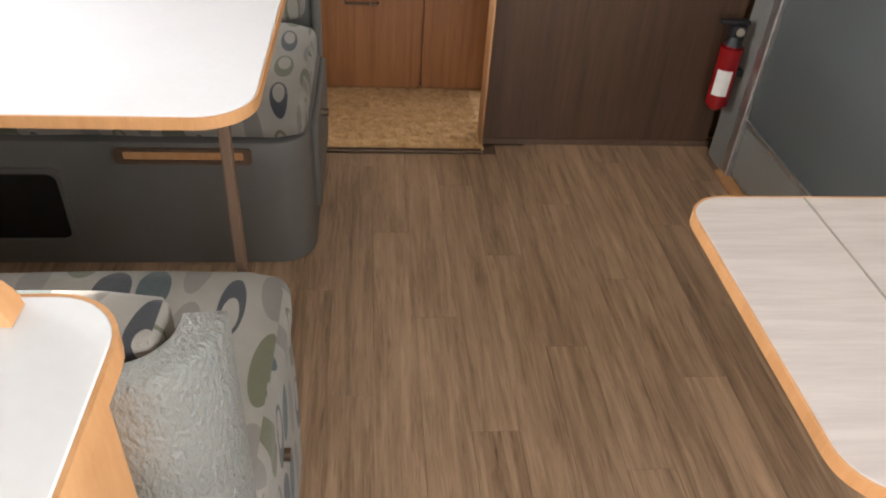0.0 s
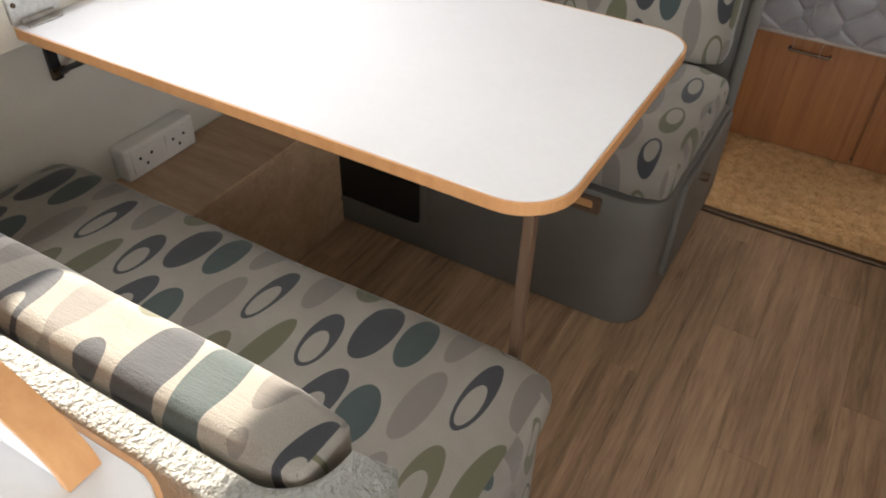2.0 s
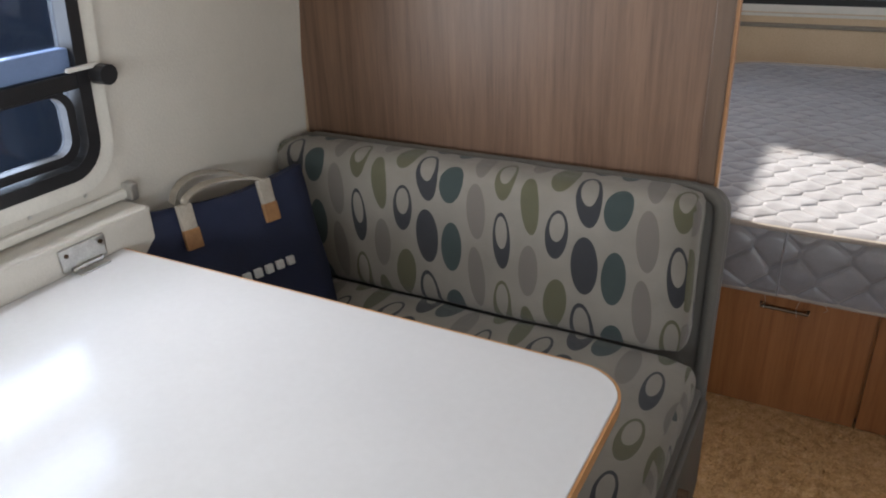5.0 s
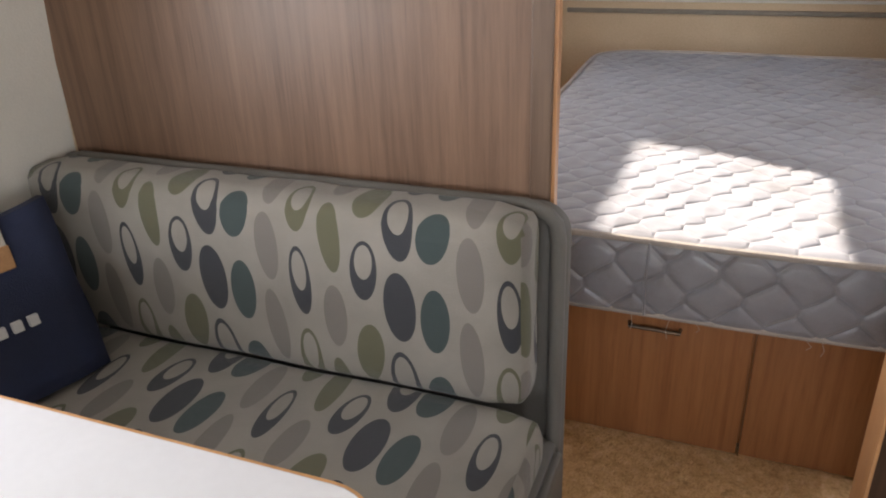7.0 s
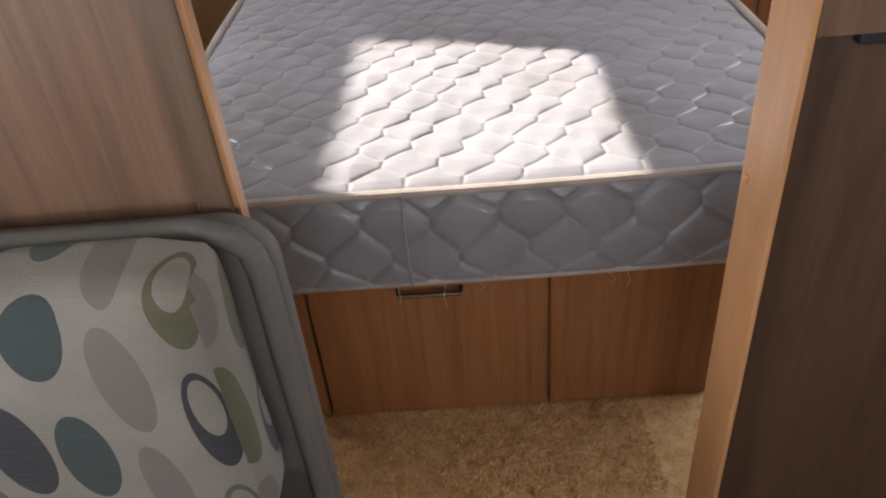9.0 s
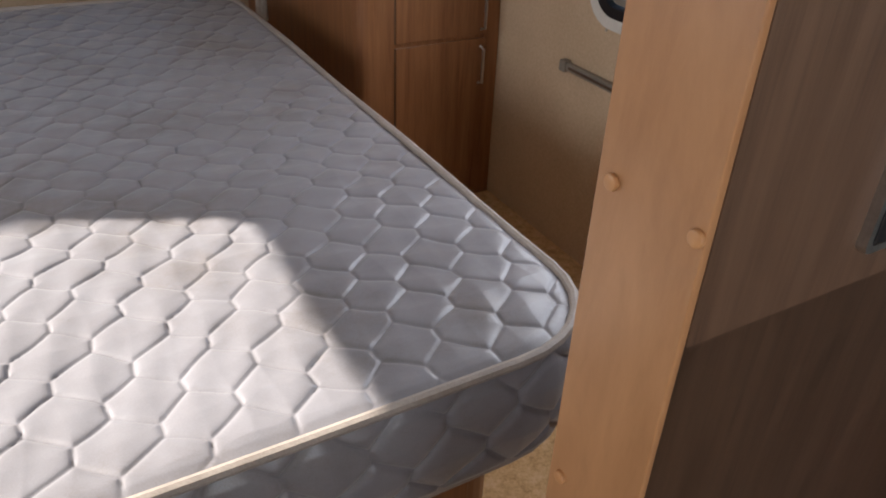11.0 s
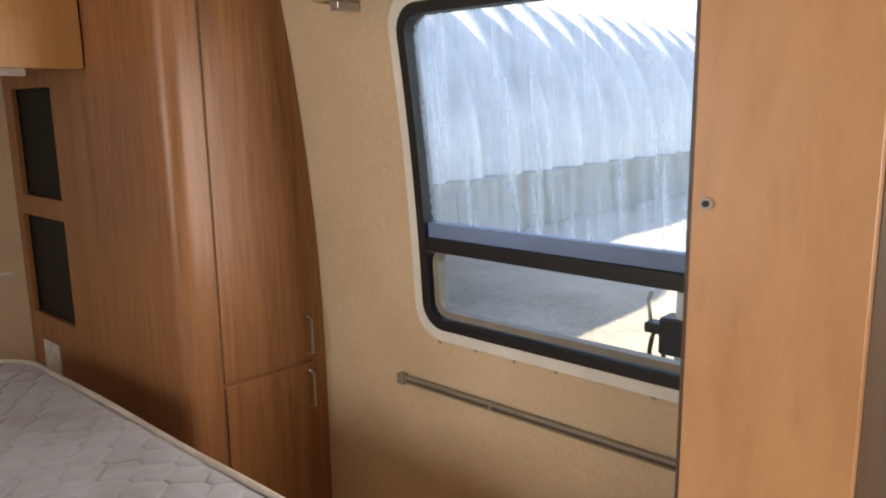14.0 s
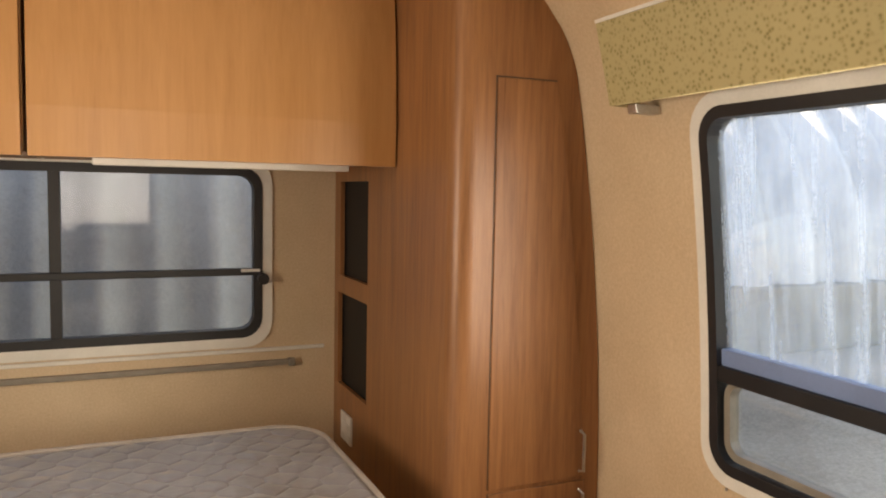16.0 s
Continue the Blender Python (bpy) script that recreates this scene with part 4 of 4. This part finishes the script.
bx = thing("floor_box", "low wood-grain box against the wall under the table", "box")
part("box_side", box(XL + 0.004, -1.303, 1.35, 1.838, 0.0, 0.312, 0.003), "boxwood", bx)
part("box_lid", box(XL + 0.004, -1.298, 1.344, 1.839, 0.312, 0.330, 0.003), "boxwood", bx)
ol = thing("socket_box", "white plastic socket box on the low wooden box", "socket")
part("housing", box(XL + 0.002, -1.480, 1.37, 1.56, 0.331, 0.405, 0.006), "plate", ol)
for k in (0, 1):
    f = part("socket_face", box(-1.481, -1.477, 1.385 + 0.09 * k, 1.455 + 0.09 * k, 0.343, 0.393, 0.002), "plate", ol)
    for dy, dz in ((0.02, 0.032), (0.05, 0.032), (0.035, 0.014)):
        part("pin_hole", cyl_x(-1.4772, -1.4762, 1.385 + 0.09 * k + dy, 0.343 + dz, 0.0035), "dark", f)

# wall fitting on the partition
wf = thing("wall_fitting", "grey plastic fitting on the wooden partition", "fitting")
part("cover", prism(rrect(-0.862, -0.658, 1.198, 1.42, 0.03), "y", 2.385, 2.424, 0.008), "doorpale", wf)
part("back_plate", prism(rrect(-0.868, -0.652, 1.205, 1.43, 0.03), "y", 2.418, 2.4245), "plate", wf)

# ---- tote bag on the bench ----
bag = thing("tote_bag", "navy canvas tote bag with grey webbing handles on the bench", "bag")
bm = box(-0.20, 0.20, -0.06, 0.06, 0.0, 0.31)
bmesh.ops.subdivide_edges(bm, edges=bm.edges[:], cuts=10, use_grid_fill=True)
for v in bm.verts:
    h = v.co.z / 0.31
    v.co.y *= (1.0 - 0.72 * h) * (1 - 0.25 * (abs(v.co.x) / 0.2) ** 4)
    v.co.x *= 0.97 + 0.05 * h - 0.05 * h * h
    v.co.z -= 0.02 * h * (1 - (v.co.x / 0.2) ** 2)
    v.co += 0.007 * Vector((noise.noise(v.co * 9), noise.noise(v.co * 11 + Vector((3, 1, 0))), noise.noise(v.co * 8)))
BAG = pose(-1.365, 2.00, 0.468, 0, 0, 74) @ pose(0, 0, 0, -12, 0, 0)
bag.matrix_world = BAG
o = part("body", bm, "navy", bag)
o.data.shade_smooth()
for sx in (-0.09, 0.09):
    part("leather_tab", box(sx - 0.017, sx + 0.017, -0.036, -0.024, 0.215, 0.255, 0.002), "tan", bag, "tan leather tab")
    part("strap_end", box(sx - 0.015, sx + 0.015, -0.034, -0.020, 0.250, 0.305, 0.002), "strap", bag)
for s, lift in ((-0.028, 0.018), (0.02, 0.035)):
    hb = bmesh.new()
    rows = []
    for k in range(15):
        t = k / 14
        x = -0.09 + 0.18 * t
        z = 0.30 + lift * math.sin(math.pi * t) ** 0.6
        y = s + 0.05 * math.sin(math.pi * t)
        rows.append([hb.verts.new((x, y - 0.012, z)), hb.verts.new((x, y + 0.012, z + 0.006)), hb.verts.new((x, y + 0.012, z + 0.009)), hb.verts.new((x, y - 0.012, z + 0.003))])
    for a, c in zip(rows, rows[1:]):
        for k in range(4):
            hb.faces.new((a[k], a[(k + 1) % 4], c[(k + 1) % 4], c[k]))
    part("handle", hb, "strap", bag, "grey webbing handle")
for k in range(9):
    if k in (0, 1):
        continue
    w = 0.011
    part("print_bar", box(-0.118 + 0.0265 * k - w / 1.4, -0.118 + 0.0265 * k + w / 1.4, -0.0565, -0.046, 0.118, 0.136, 0.001), "print", bag)
part("snap_hook", tube([(-0.16, -0.05, 0.20), (-0.165, -0.065, 0.18), (-0.15, -0.07, 0.165), (-0.14, -0.06, 0.18), (-0.15, -0.05, 0.20)], 0.004), "brass", bag, "brass snap hook")

# ---- front side cabinet with white top ----
fcab = thing("side_cabinet", "orange wood cabinet with white top beside the dinette bench", "cabinet")
part("body", box(XL + 0.006, -0.552, -0.55, 0.690, 0.0, 0.8565, 0.002), "beech", fcab)
dd = part("door", box(-0.552, -0.534, 0.36, 0.684, 0.06, 0.835, 0.003), "beech", fcab)
gp = rrect(0.40, 0.645, 0.12, 0.780, (0.02, 0.02, 0.12, 0.12), 8)
gi = rrect(0.412, 0.633, 0.132, 0.768, (0.012, 0.012, 0.108, 0.108), 8)
part("groove", ring(gp, gi, "x", -0.5345, -0.5325), "tan", dd, "routed arch groove")
dd2 = part("door", box(-0.552, -0.534, -0.02, 0.354, 0.06, 0.835, 0.003), "beech", fcab)
ct = thing("worktop", "white laminate worktop with orange wood edge on the side cabinet", "worktop")
cp = rrect(XL + 0.012, -0.512, -0.56, 0.705, (0.004, 0.004, 0.045, 0.004), 8)
part("surface", prism(cp, "z", 0.857, 0.8785, 0.0015), "whitetop", ct)
part("edge_band", ring(rrect(XL + 0.012, -0.5085, -0.5635, 0.7085, (0.004, 0.004, 0.0485, 0.004), 8), cp, "z", 0.8575, 0.8775), "beech", ct, "orange wood edge band")
def quarter(a, h):
    return [(-0.985 + a * math.sin(radians(90 * k / 24)), 0.879 + h * math.cos(radians(90 * k / 24))) for k in range(25)]


gd = thing("curved_guard", "white curved end guard with orange wood edge on the worktop", "guard")
part("board", prism([(-0.985, 0.879)] + quarter(0.405, 0.090)[:-1] + [(-0.58, 0.879)], "y", 0.677, 0.694, 0.001), "whitetop", gd)
smooth(part("edge_band", prism(quarter(0.412, 0.097) + quarter(0.405, 0.090)[::-1], "y", 0.675, 0.6965), "beech", gd, "orange wood edge band"))

# ---- small folding table by the door ----
ft = thing("folding_table", "pale wood-grain folding table with orange edge by the door", "table")
fp = rrect(0.016, 0.70, 0.632, 1.043, (0.05, 0.01, 0.01, 0.045), 8)
part("tabletop", prism(fp, "z", 0.719, 0.735, 0.0015), "greytop", ft)
part("edge_band", ring(rrect(0.0125, 0.7035, 0.6285, 1.0465, (0.0535, 0.0135, 0.0135, 0.0485), 8), fp, "z", 0.7195, 0.734), "beech", ft, "orange wood edge band")
part("fold_seam", box(0.162, 0.1645, 0.634, 1.041, 0.7345, 0.7356), "railgrey", ft)
pd = part("pedestal", cyl(0.42, 0.84, 0.02, 0.719, 0.03), "alu", ft, "metal pedestal")
part("pedestal_foot", cyl(0.42, 0.84, 0.0, 0.02, 0.11, 0.09), "alu", pd)

# ---- entry door ----
dr = thing("door_1", "grey entry door with pale kick panel and metal frame", "door", kind="structure")
part("door_panel", box(XD - 0.014, XD - 0.003, 1.50, 2.26, 0.20, 1.80, 0.002), "doorgrey", dr)
part("kick_panel", box(XD - 0.012, XD - 0.003, 1.50, 2.26, 0.02, 0.196, 0.002), "doorpale", dr)
part("mid_rail", box(XD - 0.020, XD - 0.003, 1.50, 2.26, 0.192, 0.208, 0.003), "alu", dr)
for y0, y1 in ((2.26, 2.30), (1.46, 1.50)):
    part("door_frame", box(XD - 0.030, XD - 0.002, y0, y1, 0.0, 1.84, 0.005), "alu", dr)
part("jamb", box(XD - 0.024, XD - 0.002, 2.30, 2.415, 0.0, 1.84, 0.004), "doorpale", dr)
part("sill", box(XD - 0.045, XD - 0.004, 1.50, 2.30, 0.0, 0.012, 0.003), "beech", dr)

# ---- fire extinguisher ----
fe = thing("fire_extinguisher", "red fire extinguisher with black head and white label on the wall", "extinguisher")
ex, ey = 0.700, 2.365
smooth(part("cylinder", cyl(ex, ey, 0.195, 0.40, 0.033, 0.033, 24, 0.012), "red", fe))
smooth(part("neck", cyl(ex, ey, 0.395, 0.425, 0.026, 0.014), "black", fe))
part("head", box(ex - 0.022, ex + 0.022, ey - 0.02, ey + 0.02, 0.422, 0.455, 0.005), "black", fe, "black valve head")
part("lever", box(ex - 0.055, ex + 0.03, ey - 0.012, ey + 0.012, 0.456, 0.470, 0.004), "black", fe)
part("gauge", prism([(ex + 0.012 * math.cos(k * 0.5236), 0.44 + 0.012 * math.sin(k * 0.5236)) for k in range(12)], "y", ey - 0.026, ey - 0.019), "railgrey", fe)
lb = bmesh.new()
lv = [[lb.verts.new((ex + 0.0338 * math.cos(a), ey + 0.0338 * math.sin(a), z)) for a in [radians(205 + 10 * k) for k in range(9)]] for z in (0.245, 0.325)]
for k in range(8):
    lb.faces.new((lv[0][k], lv[0][k + 1], lv[1][k + 1], lv[1][k]))
part("paper_label", lb, "plate", fe, "white paper label")
part("wall_strap", box(ex - 0.02, XD - 0.024, ey - 0.015, ey + 0.015, 0.30, 0.32, 0.002), "black", fe)

# ---- outside ----
tagged(part("ground", box(-400, 400, -400, 400, -0.75, -0.50), "asphalt"), "rough sunlit asphalt yard", "ground", kind="structure")


def hut(name, label, L=22.0, Rr=3.2, skin="tin", rib=0.8, deep=0.10):
    """Arched corrugated hut on a low concrete base; the arch opens along x, ribs run over it."""
    th = thing(name, label, "hut")
    bm = bmesh.new()
    n, m = int(L * 8 / rib), 22
    rows = []
    for i in range(n + 1):
        w = L * i / n - L / 2
        rr = Rr + deep * math.cos(2 * math.pi * i / 8) + 0.02 * math.sin(i * 0.37)
        rows.append([bm.verts.new((-rr * math.cos(math.pi * k / m), w, 0.75 + rr * math.sin(math.pi * k / m))) for k in range(m + 1)])
    for a, c in zip(rows, rows[1:]):
        for k in range(m):
            bm.faces.new((a[k], a[k + 1], c[k + 1], c[k]))
    for r in (rows[0], rows[-1]):
        bm.faces.new(r)
    smooth(part("corrugated_arch", bm, skin, th), 60)
    part("concrete_base", box(-Rr - 0.15, Rr + 0.15, -L / 2, L / 2, 0, 0.78, 0.03), "concrete", th)
    return th


hh = hut("corrugated_hut", "pale arched corrugated steel hut on a concrete base across the yard")
hh.matrix_world = pose(13.0, 11.9, -0.50, 0, 0, 90)
h2 = hut("corrugated_hut", "grey arched corrugated steel hut close behind the caravan", 11.0, 3.2, "tin_pale", 0.30, 0.05)
h2.matrix_world = pose(-4.9, 10.0, -0.50, 0, 0, 90)

st = thing("post_stand", "pale grey yard post with black clamp and hanging chain", "post")
part("base_plate", box(1.40, 1.62, 3.10, 3.32, -0.50, -0.485, 0.003), "railgrey", st)
smooth(part("post", cyl(1.5, 3.20, -0.485, 0.74, 0.03), "tin_pale", st))
part("cap", cyl(1.5, 3.20, 0.74, 0.765, 0.034, 0.028, bevel=0.004), "black", st)
part("clamp", box(1.462, 1.538, 3.17, 3.265, 0.560, 0.665, 0.008), "black", st, "black cast clamp")
part("bracket", box(1.475, 1.525, 3.26, 3.315, 0.610, 0.640, 0.006), "black", st)
part("lever", tube([(1.5, 3.305, 0.630), (1.495, 3.312, 0.70), (1.49, 3.300, 0.73)], 0.006), "steel", st, "bright steel lever")
part("chain_loop", tube([(1.5, 3.285 + 0.022 * math.cos(k * 0.3927), 0.525 + 0.09 * math.sin(k * 0.3927)) for k in range(16)], 0.007, True), "bronze", st)

vn = thing("parked_truck", "blue-grey vehicle body close beside the caravan, with unseen sun blockers added on top", "truck")
vp = rrect(2.08, 8.2, 0.35, 1.93, (0.1, 0.1, 0.08, 0.08), 6)
smooth(part("body", prism(vp, "x", -4.6, -2.75, 0.06, 3), "bluebody", vn))
# unseen upper slab, added to keep sun off the dinette
smooth(part("cab_roof", prism(rrect(2.08, 3.25, 1.90, 2.52, (0.0, 0.0, 0.12, 0.12), 6), "x", -3.05, -2.75, 0.04, 3), "bluebody", vn))
# unseen tall block, added to stop sun leaking in at the rear window
smooth(part("rear_box", prism(rrect(5.35, 8.2, 1.90, 3.15, (0.0, 0.0, 0.08, 0.08), 6), "x", -4.6, -2.75, 0.04, 3), "bluebody", vn))
part("waist_trim", box(-2.752, -2.735, 1.9, 8.1, 1.30, 1.36, 0.005), "railgrey", vn)
for y in (2.7, 7.2):
    for x in (-2.98, -4.55):
        part("wheel", prism([(y + 0.36 * math.cos(k * 0.2618), -0.19 + 0.36 * math.sin(k * 0.2618)) for k in range(24)], "x", x, x + 0.2, 0.03), "black", vn)
part("chassis", box(-4.4, -2.95, 2.0, 8.0, -0.2, 0.36), "black", vn)

# ---- carpet pile ----
rng = random.Random(7)
verts, faces = [], []


def tufts(x0, x1, y0, y1, count, h):
    for _ in range(count):
        x, y = rng.uniform(x0, x1), rng.uniform(y0, y1)
        a, b, w = rng.uniform(0, 6.283), rng.uniform(0.003, 0.009), rng.uniform(0.0022, 0.0042)
        l = rng.uniform(0.6, 1.0) * h * (0.75 + 0.5 * noise.noise(Vector((x * 42, y * 42, 3))))
        dx, dy = math.cos(a), math.sin(a)
        i = len(verts)
        verts.extend([(x - dy * w, y + dx * w, 0.003), (x + dy * w, y - dx * w, 0.003), (x + dx * b * 0.6, y + dy * b * 0.6, l * 0.75), (x + dx * b * 1.5, y + dy * b * 1.5, l)])
        faces.extend([(i, i + 1, i + 2), (i + 1, i + 3, i + 2)])


tufts(-0.64, 0.0, 2.416, 2.86, 30000, 0.014)
pile = bpy.data.meshes.new("carpet_pile")
pile.from_pydata(verts, [], faces)
pile.materials.append(M["carpet"])
tagged(new("carpet_pile", pile), "golden brown shaggy carpet pile", "carpet", kind="stuff")

# ---- floor planks ----
PW, PL = 0.098, 0.92
pm = {}
nc = int((XD - XL) / PW) + 1
for c in range(nc):
    xa = XL + c * PW
    xb = min(xa + PW, XD - 0.004)
    y = Y0 - (c * 0.37 % 1) * PL
    ye = 2.464 if xa > -0.01 else 2.396
    while y < ye:
        ya, yb = max(y, Y0), min(y + PL, ye)
        y += PL
        if yb - ya < 0.02 or xb - xa < 0.01:
            continue
        key = (round(xb - xa, 4), round(yb - ya, 4))
        if key not in pm:
            bm = box(0.0003, key[0] - 0.0001, 0.0001, key[1] - 0.0001, -0.006, 0.0, 0.0004, 1)
            me = bpy.data.meshes.new("plank")
            bm.to_mesh(me)
            bm.free()
            me.materials.append(M["plank"])
            pm[key] = me
        ob = new("plank", pm[key])
        ob.parent = floor
        ob.location = (xa, ya, 0)
